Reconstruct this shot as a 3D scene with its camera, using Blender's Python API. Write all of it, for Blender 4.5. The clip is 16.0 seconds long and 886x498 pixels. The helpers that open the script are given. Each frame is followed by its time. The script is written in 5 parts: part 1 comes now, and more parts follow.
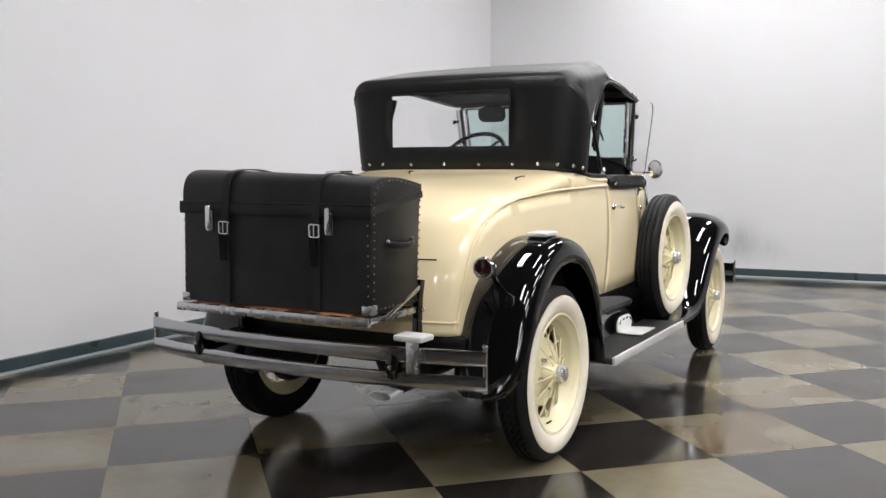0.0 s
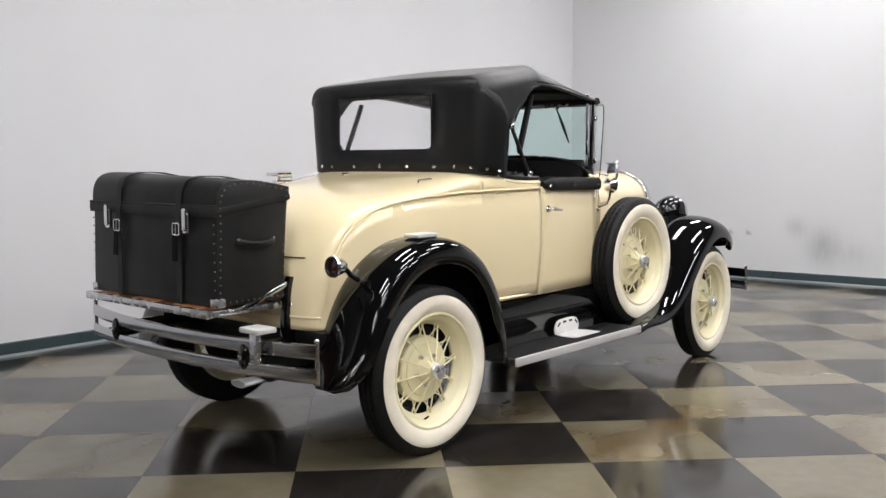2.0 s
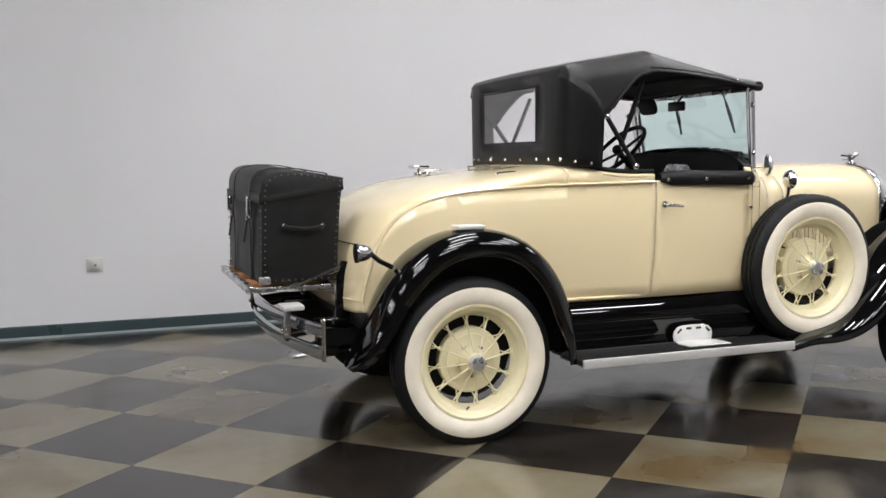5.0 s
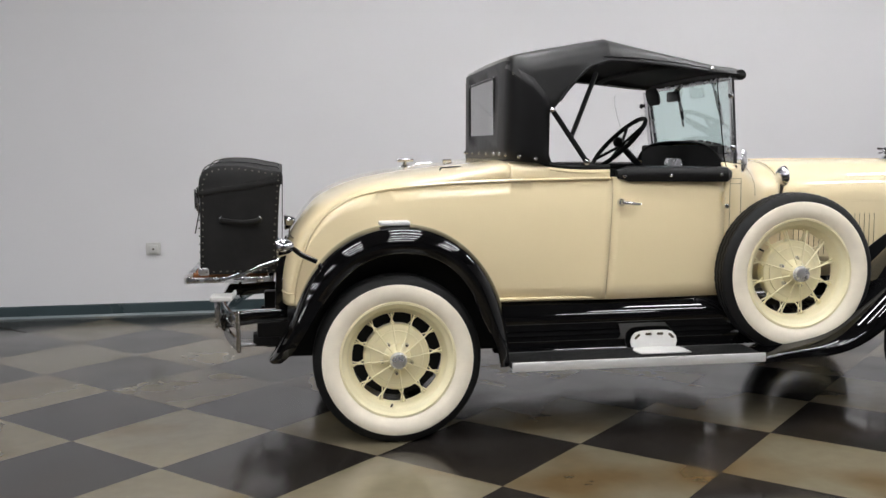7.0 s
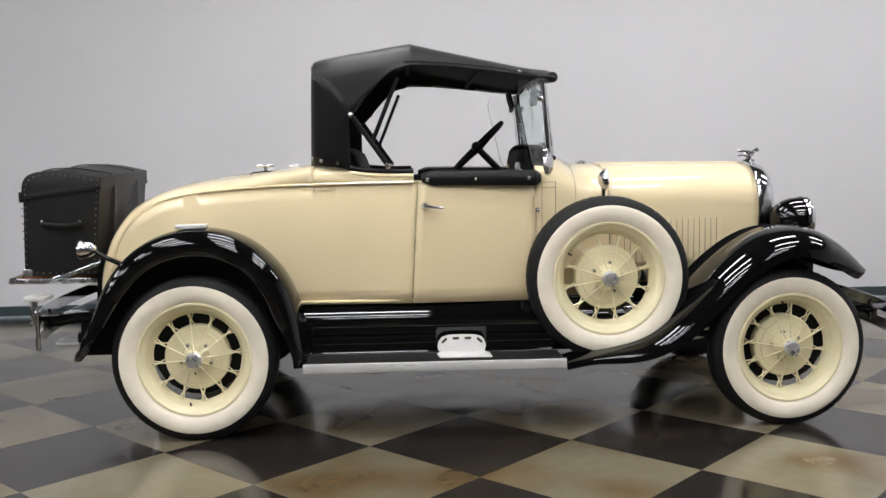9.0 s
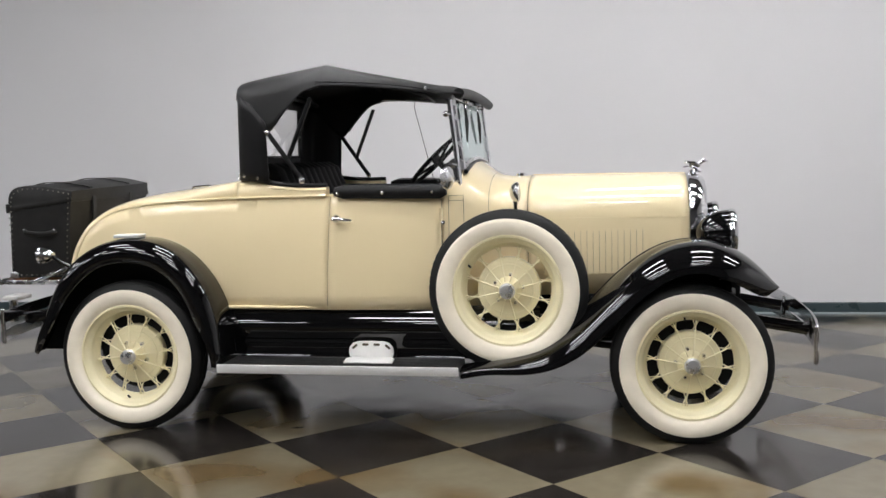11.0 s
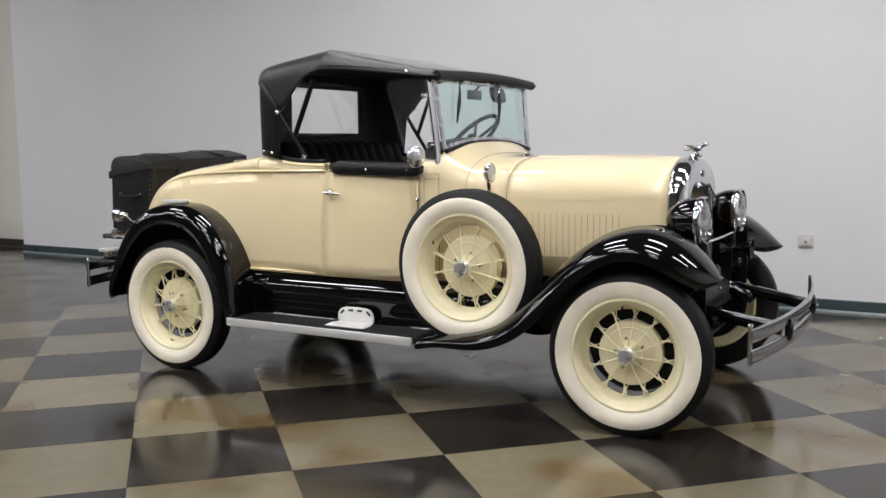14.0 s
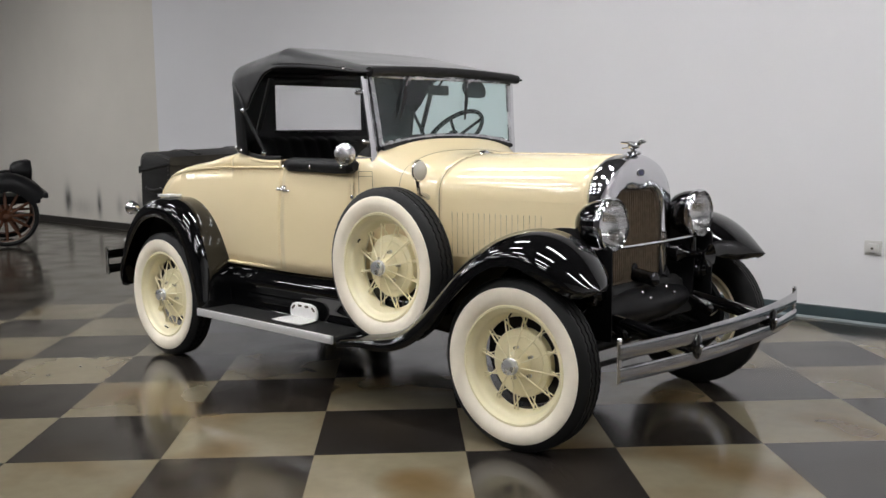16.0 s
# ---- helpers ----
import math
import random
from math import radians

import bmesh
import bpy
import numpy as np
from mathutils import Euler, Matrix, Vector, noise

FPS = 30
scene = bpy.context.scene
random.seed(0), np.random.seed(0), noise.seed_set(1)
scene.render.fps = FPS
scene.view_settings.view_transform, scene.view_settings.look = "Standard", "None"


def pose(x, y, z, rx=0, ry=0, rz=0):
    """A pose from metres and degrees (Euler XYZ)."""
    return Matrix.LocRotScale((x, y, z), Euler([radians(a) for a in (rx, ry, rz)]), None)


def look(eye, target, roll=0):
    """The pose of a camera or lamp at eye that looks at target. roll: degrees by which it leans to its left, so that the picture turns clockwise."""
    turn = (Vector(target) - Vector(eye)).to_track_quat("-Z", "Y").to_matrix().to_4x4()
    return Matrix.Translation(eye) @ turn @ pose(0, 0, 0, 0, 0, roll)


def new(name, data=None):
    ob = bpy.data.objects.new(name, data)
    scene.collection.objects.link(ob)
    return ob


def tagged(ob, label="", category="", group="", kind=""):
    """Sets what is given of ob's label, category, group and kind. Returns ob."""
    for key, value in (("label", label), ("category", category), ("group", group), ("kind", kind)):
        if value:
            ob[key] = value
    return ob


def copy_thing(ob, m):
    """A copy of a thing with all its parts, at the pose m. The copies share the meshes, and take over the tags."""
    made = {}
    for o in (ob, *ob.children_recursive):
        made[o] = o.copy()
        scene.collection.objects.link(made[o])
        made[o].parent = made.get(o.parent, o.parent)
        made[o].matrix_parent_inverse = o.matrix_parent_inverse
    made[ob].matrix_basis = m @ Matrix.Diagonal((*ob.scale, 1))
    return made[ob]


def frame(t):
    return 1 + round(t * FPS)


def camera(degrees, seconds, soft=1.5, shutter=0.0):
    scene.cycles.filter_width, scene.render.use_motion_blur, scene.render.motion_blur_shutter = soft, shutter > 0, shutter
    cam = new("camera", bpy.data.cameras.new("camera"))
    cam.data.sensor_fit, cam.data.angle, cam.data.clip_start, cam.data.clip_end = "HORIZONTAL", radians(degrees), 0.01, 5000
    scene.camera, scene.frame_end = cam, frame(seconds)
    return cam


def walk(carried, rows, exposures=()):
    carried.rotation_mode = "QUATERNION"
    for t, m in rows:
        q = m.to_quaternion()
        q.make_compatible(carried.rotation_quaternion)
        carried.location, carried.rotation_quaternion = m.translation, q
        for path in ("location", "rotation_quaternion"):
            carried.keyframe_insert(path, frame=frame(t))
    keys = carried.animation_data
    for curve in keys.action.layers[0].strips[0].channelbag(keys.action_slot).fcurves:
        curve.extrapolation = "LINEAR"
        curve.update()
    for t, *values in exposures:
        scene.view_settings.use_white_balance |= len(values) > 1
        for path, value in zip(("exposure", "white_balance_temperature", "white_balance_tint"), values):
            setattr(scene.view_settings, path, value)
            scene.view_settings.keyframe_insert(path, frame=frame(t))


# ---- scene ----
cam = camera(50.4, 16.0, 1.5)
PATH = [
    (0, (-3.556, -2.212, 1.238), (-1.816, -1.245, 1.052), -0.3),
    (0.5, (-3.441, -2.532, 1.247), (-1.751, -1.478, 1.06), -0.2),
    (1, (-3.275, -2.811, 1.238), (-1.618, -1.706, 1.058), -0.2),
    (1.5, (-3.125, -3.069, 1.242), (-1.53, -1.876, 1.06), -0.2),
    (2, (-2.95, -3.354, 1.256), (-1.437, -2.059, 1.067), -0.3),
    (2.5, (-2.767, -3.545, 1.249), (-1.373, -2.123, 1.068), -0.3),
    (3, (-2.555, -3.759, 1.25), (-1.258, -2.247, 1.075), -0.3),
    (3.5, (-2.326, -3.964, 1.233), (-1.118, -2.378, 1.07), -0.3),
    (4, (-2.064, -4.135, 1.235), (-0.99, -2.456, 1.068), -0.4),
    (4.5, (-1.81, -4.242, 1.233), (-0.878, -2.478, 1.099), -0.2),
    (4.7, (-1.683, -4.319, 1.228), (-0.848, -2.509, 1.063), -0.3),
    (6.8, (-0.518, -4.632, 1.262), (-0.191, -2.672, 1.04), -0.4),
    (7, (-0.383, -4.655, 1.263), (-0.081, -2.69, 1.044), -0.5),
    (7.5, (-0.085, -4.708, 1.247), (0.19, -2.738, 1.038), -0.6),
    (8, (0.227, -4.748, 1.239), (0.424, -2.768, 1.036), -0.6),
    (8.5, (0.547, -4.787, 1.245), (0.686, -2.803, 1.04), -0.8),
    (9, (0.898, -4.83, 1.23), (1.0, -2.842, 1.031), -0.9),
    (9.5, (1.14, -4.854, 1.232), (1.253, -2.866, 1.037), -0.5),
    (9.7, (1.302, -4.867, 1.214), (1.375, -2.877, 1.028), -0.7),
    (11.8, (2.589, -4.926, 1.294), (2.11, -2.995, 1.088), -0.6),
    (12, (2.65, -4.92, 1.294), (2.148, -2.996, 1.082), -0.3),
    (12.5, (2.95, -4.883, 1.287), (2.308, -3.0, 1.076), -0.3),
    (13, (3.238, -4.81, 1.281), (2.483, -2.97, 1.065), -0.4),
    (13.5, (3.535, -4.709, 1.293), (2.695, -2.908, 1.065), -0.4),
    (14, (3.846, -4.568, 1.261), (2.888, -2.828, 1.032), -0.5),
    (14.5, (4.151, -4.385, 1.265), (3.072, -2.717, 1.032), -0.5),
    (15, (4.422, -4.179, 1.269), (3.265, -2.565, 1.032), -0.6),
    (15.5, (4.677, -3.942, 1.269), (3.432, -2.395, 1.032), -0.7),
    (16, (4.926, -3.671, 1.266), (3.582, -2.21, 1.027), -0.7),
]
walk(cam, [(t, look(eye, target, roll)) for t, eye, target, roll in PATH], [(0, 0.24), (2.5, 0.18), (4.5, 0.13), (7.0, 0.03), (13.0, 0.03), (16.0, -0.03)])

# ---- world and lights ----
world = bpy.data.worlds.new("world")
scene.world = world
world.use_nodes = True
world.node_tree.nodes["Background"].inputs[0].default_value = (0.5, 0.52, 0.55, 1)
world.node_tree.nodes["Background"].inputs[1].default_value = 0.03
TUBE = 34.5

# ---- materials ----


def shader(name, color, rough=0.5, metal=0.0, coat=0.0, spec=0.5):
    m = bpy.data.materials.new(name)
    m.use_nodes = True
    b = m.node_tree.nodes["Principled BSDF"]
    b.inputs["Base Color"].default_value = (*color, 1)
    b.inputs["Roughness"].default_value = rough
    b.inputs["Metallic"].default_value = metal
    b.inputs["Coat Weight"].default_value = coat
    b.inputs["Coat Roughness"].default_value = 0.04
    b.inputs["Specular IOR Level"].default_value = spec
    return m


def node(m, kind, **values):
    n = m.node_tree.nodes.new(kind)
    for key, value in values.items():
        n.inputs[key.replace("_", " ")].default_value = value
    return n


def wire(m, a, out, b, into):
    m.node_tree.links.new(a.outputs[out], b.inputs[into])


def principled(m):
    return m.node_tree.nodes["Principled BSDF"]


def place(m, world_space=False):
    if world_space:
        return m.node_tree.nodes.new("ShaderNodeNewGeometry"), "Position"
    return m.node_tree.nodes.new("ShaderNodeTexCoord"), "Object"


def noise_of(m, scale, detail=4.0, rough=0.55, world_space=False, stretch=None):
    src, out = place(m, world_space)
    n = node(m, "ShaderNodeTexNoise", Scale=scale, Detail=detail, Roughness=rough)
    if stretch:
        mp = node(m, "ShaderNodeMapping", Scale=stretch)
        wire(m, src, out, mp, "Vector")
        wire(m, mp, "Vector", n, "Vector")
    else:
        wire(m, src, out, n, "Vector")
    return n


def ramp(m, src, out, stops):
    r = m.node_tree.nodes.new("ShaderNodeValToRGB")
    e = r.color_ramp.elements
    while len(e) < len(stops):
        e.new(0.5)
    for k, (p, c) in zip(e, stops):
        k.position, k.color = p, (*c, 1) if len(c) == 3 else c
    wire(m, src, out, r, "Fac")
    return r


def sheened(m, scale, strength, distance):
    principled(m).inputs["Sheen Weight"].default_value = 1.0
    principled(m).inputs["Sheen Roughness"].default_value = 0.24
    return bumped(m, scale, strength, distance)


def folded(m, scale, strength, distance):
    """Broad soft folds under the fine weave that a cloth already has."""
    weave = principled(m).inputs["Normal"].links[0].from_node
    n = noise_of(m, scale, 2.0, 0.5)
    b = node(m, "ShaderNodeBump", Strength=strength, Distance=distance)
    wire(m, n, "Fac", b, "Height")
    wire(m, b, "Normal", weave, "Normal")
    return m


def scaled(c, k):
    return tuple(min(1.0, v * k) for v in c)


def mottled(m, color, amount=0.12, scale=6.0, world_space=False):
    n = noise_of(m, scale, world_space=world_space)
    r = ramp(m, n, "Fac", [(0.3, scaled(color, 1 - amount)), (0.7, scaled(color, 1 + amount))])
    wire(m, r, "Color", principled(m), "Base Color")
    return m


def rough_varied(m, lo, hi, scale=9.0, world_space=False):
    n = noise_of(m, scale, 5.0, world_space=world_space)
    r = ramp(m, n, "Fac", [(0.3, (lo,) * 3), (0.75, (hi,) * 3)])
    wire(m, r, "Color", principled(m), "Roughness")
    return m


def bumped(m, scale, strength=0.2, distance=0.002, detail=5.0, world_space=False, stretch=None):
    n = noise_of(m, scale, detail, world_space=world_space, stretch=stretch)
    b = node(m, "ShaderNodeBump", Strength=strength, Distance=distance)
    wire(m, n, "Fac", b, "Height")
    wire(m, b, "Normal", principled(m), "Normal")
    return m


CREAM = rough_varied(mottled(shader("cream_paint", (0.885, 0.74, 0.462), 0.5, coat=1.0, spec=0.35), (0.885, 0.74, 0.462), 0.015, 2), 0.46, 0.52, 4)
bumped(CREAM, 2.6, 0.35, 0.010, 1.5)
CREAM.node_tree.links.new(principled(CREAM).inputs["Normal"].links[0].from_socket, principled(CREAM).inputs["Coat Normal"])
principled(CREAM).inputs["Coat IOR"].default_value = 1.54
principled(CREAM).inputs["Coat Roughness"].default_value = 0.03
CREAM_WHEEL = rough_varied(mottled(shader("cream_wheel_enamel", (0.89, 0.81, 0.54), 0.35, coat=0.4), (0.89, 0.81, 0.54), 0.04, 9), 0.3, 0.45)
BLACK = rough_varied(shader("black_enamel", (0.0025, 0.0025, 0.0028), 0.05, spec=0.62), 0.02, 0.05, 6)
CHASSIS = bumped(rough_varied(shader("chassis_black", (0.005, 0.005, 0.0055), 0.4, spec=0.25), 0.3, 0.55, 14), 60, 0.1)
CHROME = rough_varied(shader("chrome", (0.72, 0.72, 0.74), 0.08, metal=1.0), 0.05, 0.16, 12)
NICKEL = rough_varied(shader("brushed_steel", (0.62, 0.62, 0.64), 0.25, metal=1.0), 0.2, 0.34, 18)
BUMPER = rough_varied(shader("bumper_chrome", (0.52, 0.52, 0.54), 0.14, metal=1.0), 0.07, 0.17, 7)
WORN_CHROME = rough_varied(shader("worn_chrome", (0.64, 0.64, 0.65), 0.3, metal=0.8), 0.22, 0.38, 30)
REFLECTOR = shader("silvered_reflector", (0.90, 0.90, 0.90), 0.12, metal=1.0)
ALUMINIUM = bumped(shader("aluminium", (0.86, 0.86, 0.86), 0.42, metal=0.55), 30, 0.05)
WHITEWALL = bumped(mottled(shader("whitewall_rubber", (0.92, 0.84, 0.69), 0.55), (0.92, 0.84, 0.69), 0.07, 9), 40, 0.06)
RUBBER = bumped(mottled(shader("black_rubber", (0.007, 0.007, 0.007), 0.55, spec=0.3), (0.007, 0.007, 0.007), 0.3, 14), 90, 0.15)
MAT = bumped(mottled(shader("ribbed_rubber_mat", (0.016, 0.016, 0.016), 0.5), (0.016, 0.016, 0.016), 0.25, 12), 70, 0.2)
TOP_CLOTH = sheened(mottled(shader("black_top_cloth", (0.007, 0.007, 0.0075), 0.42, spec=0.5), (0.007, 0.007, 0.0075), 0.3, 5), 420, 0.05, 0.0006)
CANVAS = bumped(mottled(shader("black_canvas", (0.0045, 0.0045, 0.005), 0.45, spec=0.32), (0.0045, 0.0045, 0.005), 0.3, 5), 420, 0.22, 0.0006)
folded(TOP_CLOTH, 5.0, 0.35, 0.012)
folded(CANVAS, 6.0, 0.35, 0.010)
LINING = bumped(mottled(shader("black_lining_cloth", (0.004, 0.004, 0.004), 0.85), (0.004, 0.004, 0.004), 0.2, 6), 400, 0.3, 0.001)
LEATHER = bumped(mottled(shader("black_leatherette", (0.0105, 0.0102, 0.0099), 0.46, spec=0.33), (0.0105, 0.0102, 0.0099), 0.4, 9), 160, 0.3, 0.0012)
SEAT = bumped(shader("black_vinyl", (0.003, 0.003, 0.003), 0.6, spec=0.12), 120, 0.2)
WOOD = bumped(mottled(shader("orange_wood", (0.42, 0.17, 0.06), 0.45), (0.42, 0.17, 0.06), 0.3, 12), 40, 0.2, stretch=(1, 12, 1))
SPOKE_WOOD = bumped(mottled(shader("red_brown_wood", (0.095, 0.034, 0.014), 0.35, coat=0.4), (0.095, 0.034, 0.014), 0.3, 14), 40, 0.2)
SEAM = shader("dark_seam", (0.06, 0.045, 0.025), 0.7)
PALE_GLASS = bumped(shader("pale_frosted_glass", (0.50, 0.48, 0.42), 0.15, coat=1.0), 90, 0.2)
GRILLE = mottled(shader("radiator_core", (0.20, 0.155, 0.108), 0.5, metal=0.3), (0.20, 0.155, 0.108), 0.2, 30)
BADGE = shader("blue_enamel", (0.012, 0.02, 0.10), 0.15, coat=1.0)
RED_LENS = shader("red_lens", (0.02, 0.003, 0.003), 0.08, coat=1.0)
PLASTIC = mottled(shader("white_plastic", (0.60, 0.59, 0.57), 0.35), (0.60, 0.59, 0.57), 0.04, 20)
HOUSING = shader("white_steel", (0.75, 0.75, 0.75), 0.4)


def glass(name, tint, rough=0.0):
    m = shader(name, tint, rough)
    b = principled(m)
    b.inputs["Transmission Weight"].default_value = 1.0
    b.inputs["IOR"].default_value = 1.45
    return m


CLEAR = glass("clear_glass", (0.99, 0.995, 0.995))
principled(CLEAR).inputs["IOR"].default_value = 1.3
TEAL = glass("green_tinted_glass", (0.74, 0.92, 0.90))
FILM = glass("clear_vinyl_window", (0.93, 0.93, 0.94), 0.03)
LENS = bumped(glass("fluted_lens", (0.97, 0.97, 0.97), 0.08), 60, 0.3, stretch=(1, 6, 0.3))

GLOW = bpy.data.materials.new("tube_light")
GLOW.use_nodes = True
g = principled(GLOW)
g.inputs["Base Color"].default_value = (0.8, 0.8, 0.8, 1)
g.inputs["Emission Color"].default_value = (0.99, 0.985, 1.0, 1)
g.inputs["Emission Strength"].default_value = TUBE


def painted_wall(name, color, stain=0.04):
    m = shader(name, color, 0.6)
    a = noise_of(m, 0.7, 3.0, world_space=True)
    r = ramp(m, a, "Fac", [(0.3, scaled(color, 1 - stain)), (0.7, color)])
    wire(m, r, "Color", principled(m), "Base Color")
    return bumped(m, 35, 0.06, 0.002, world_space=True)


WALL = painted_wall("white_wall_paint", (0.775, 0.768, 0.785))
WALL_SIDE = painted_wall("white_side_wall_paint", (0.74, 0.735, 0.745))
WALL_BEIGE = painted_wall("offwhite_wall_paint", (0.74, 0.70, 0.63), 0.08)
DARK_WALL = mottled(shader("dark_grey_wall_paint", (0.07, 0.07, 0.072), 0.7), (0.07, 0.07, 0.072), 0.2, 0.8, True)
STUD = shader("tarnished_steel", (0.17, 0.155, 0.135), 0.4, metal=1.0)
WHITE_ENAMEL = rough_varied(mottled(shader("white_enamel", (0.78, 0.77, 0.75), 0.3), (0.78, 0.77, 0.75), 0.04, 25), 0.25, 0.4)
TEAL_BASE = rough_varied(mottled(shader("teal_baseboard_vinyl", (0.042, 0.064, 0.071), 0.35), (0.042, 0.064, 0.071), 0.12, 3, True), 0.25, 0.45, 6, True)
TOE = shader("pale_baseboard_toe", (0.20, 0.24, 0.25), 0.3)
DARK_BASE = mottled(shader("dark_brown_baseboard", (0.035, 0.031, 0.027), 0.4), (0.035, 0.031, 0.027), 0.2, 3, True)
CEILING = mottled(shader("dark_ceiling_paint", (0.09, 0.09, 0.09), 0.8), (0.09, 0.09, 0.09), 0.2, 1.0, True)


def tile_paint(name, color, stain, amount):
    """Glossy coated tile: tone by tile, cloudy blotches, scuffs in the gloss."""
    m = shader(name, color, 0.2, spec=0.5)
    b = principled(m)
    cloud = noise_of(m, 1.9, 1.0, 0.4, True)
    fine = noise_of(m, 14, 3.0, 0.5, True)
    r = ramp(m, cloud, "Fac", [(0.34, color), (0.50, scaled(color, 0.93)), (0.68, stain)])
    r2 = ramp(m, fine, "Fac", [(0.3, (1 - amount,) * 3), (0.7, (1.0,) * 3)])
    info = m.node_tree.nodes.new("ShaderNodeObjectInfo")
    tone = ramp(m, info, "Random", [(0.0, (0.84,) * 3), (1.0, (1.08,) * 3)])
    mix = m.node_tree.nodes.new("ShaderNodeMix")
    mix.data_type, mix.blend_type = "RGBA", "MULTIPLY"
    mix.inputs[0].default_value = 1.0
    wire(m, r, "Color", mix, 6)
    wire(m, r2, "Color", mix, 7)
    mix2 = m.node_tree.nodes.new("ShaderNodeMix")
    mix2.data_type, mix2.blend_type = "RGBA", "MULTIPLY"
    mix2.inputs[0].default_value = 1.0
    wire(m, mix, 2, mix2, 6)
    wire(m, tone, "Color", mix2, 7)
    wire(m, mix2, 2, b, "Base Color")
    smudge = noise_of(m, 3.0, 1.0, 0.4, True)
    rr = ramp(m, smudge, "Fac", [(0.3, (0.09,) * 3), (0.75, (0.23,) * 3)])
    wire(m, rr, "Color", b, "Roughness")
    return m


TILE_DARK = tile_paint("dark_grey_tile", (0.024, 0.0205, 0.018), (0.035, 0.028, 0.021), 0.12)
TILE_TAN = tile_paint("tan_tile", (0.196, 0.168, 0.112), (0.130, 0.088, 0.041), 0.1)
CONCRETE = tile_paint("brown_coated_concrete", (0.046, 0.040, 0.031), (0.032, 0.028, 0.022), 0.15)

# ---- mesh helpers ----


def finish(bm, angle=38):
    bmesh.ops.remove_doubles(bm, verts=bm.verts, dist=1e-5)
    bmesh.ops.recalc_face_normals(bm, faces=bm.faces)
    for f in bm.faces:
        f.smooth = True
    limit = radians(angle)
    for e in bm.edges:
        if len(e.link_faces) == 2 and e.calc_face_angle(0) > limit:
            e.smooth = False
    return bm


def mesh_of(name, bm, material, angle=38):
    finish(bm, angle)
    me = bpy.data.meshes.new(name)
    bm.to_mesh(me)
    bm.free()
    me.materials.append(material)
    return me


def part(name, bm, material, parent, label="", angle=38):
    ob = new(name, mesh_of(name, bm, material, angle))
    ob.parent = parent
    return tagged(ob, label)


def shared(name, me, parent, m=None, label=""):
    ob = new(name, me)
    ob.parent = parent
    if m is not None:
        ob.matrix_basis = m
    return tagged(ob, label)


def thing(name, label, category, group="", m=None):
    ob = tagged(new(name), label, category, group)
    if m is not None:
        ob.matrix_basis = m
    return ob


def box(x0, x1, y0, y1, z0, z1, bevel=0.0, bm=None, seg=2):
    bm = bm or bmesh.new()
    b = bmesh.new()
    bmesh.ops.create_cube(b, size=1)
    for v in b.verts:
        v.co = Vector(((x0, x1)[v.co.x > 0], (y0, y1)[v.co.y > 0], (z0, z1)[v.co.z > 0]))
    if bevel:
        bmesh.ops.bevel(b, geom=b.edges[:], offset=bevel, segments=seg, affect="EDGES", profile=0.5)
    return joined(bm, b)


def joined(bm, other):
    index = [bm.verts.new(v.co) for v in other.verts]
    other.verts.index_update()
    for f in other.faces:
        bm.faces.new([index[v.index] for v in f.verts])
    other.free()
    return bm


def moved(bm, m):
    bmesh.ops.transform(bm, matrix=m, verts=bm.verts)
    return bm


def loft(rings, bm=None, closed=True, caps=True, loop=False):
    """Faces between rings of equally many points; closed: each ring is a loop; loop: the last ring joins the first."""
    bm = bm or bmesh.new()
    vs = [[bm.verts.new(p) for p in ring] for ring in rings]
    n = len(vs[0])
    pairs = list(zip(vs, vs[1:])) + ([(vs[-1], vs[0])] if loop else [])
    for a, b in pairs:
        for k in range(n if closed else n - 1):
            q = (a[k], a[(k + 1) % n], b[(k + 1) % n], b[k])
            bm.faces.new(q)
    if caps and closed and not loop:
        bm.faces.new(vs[0])
        bm.faces.new(list(reversed(vs[-1])))
    return bm


def lathe(profile, seg=32, bm=None, loop=False, start=0.0):
    """Turn (radius, height) points about the z axis."""
    rings = []
    for k in range(seg):
        a = 2 * math.pi * k / seg + start
        rings.append([(max(r, 1e-4) * math.cos(a), max(r, 1e-4) * math.sin(a), h) for r, h in profile])
    return loft(rings, bm, closed=loop, caps=False, loop=True)


def catmull(points, n):
    """A smooth line of n steps through points of any dimension."""
    p = np.array(points, float)
    p = np.vstack([2 * p[0] - p[1], p, 2 * p[-1] - p[-2]])
    out = []
    last = len(points) - 1
    for s in np.linspace(0, last, n):
        i = min(int(s), last - 1)
        t = s - i
        a, b, c, d = p[i : i + 4]
        out.append(0.5 * (2 * b + (c - a) * t + (2 * a - 5 * b + 4 * c - d) * t * t + (3 * b - a - 3 * c + d) * t**3))
    return np.array(out)


def evened(path, n, rounds=3):
    """The same line at even steps, with its bends eased; the ends stay."""
    p = np.array(path)
    run = np.concatenate([[0], np.cumsum(np.linalg.norm(np.diff(p, axis=0), axis=1))])
    at = np.linspace(0, run[-1], n)
    p = np.stack([np.interp(at, run, p[:, k]) for k in range(p.shape[1])], axis=1)
    for _ in range(rounds):
        q = p.copy()
        for k in range(1, n - 1):
            w = min(3, k, n - 1 - k)
            q[k] = p[k - w : k + w + 1].mean(axis=0)
        p = q
    return p


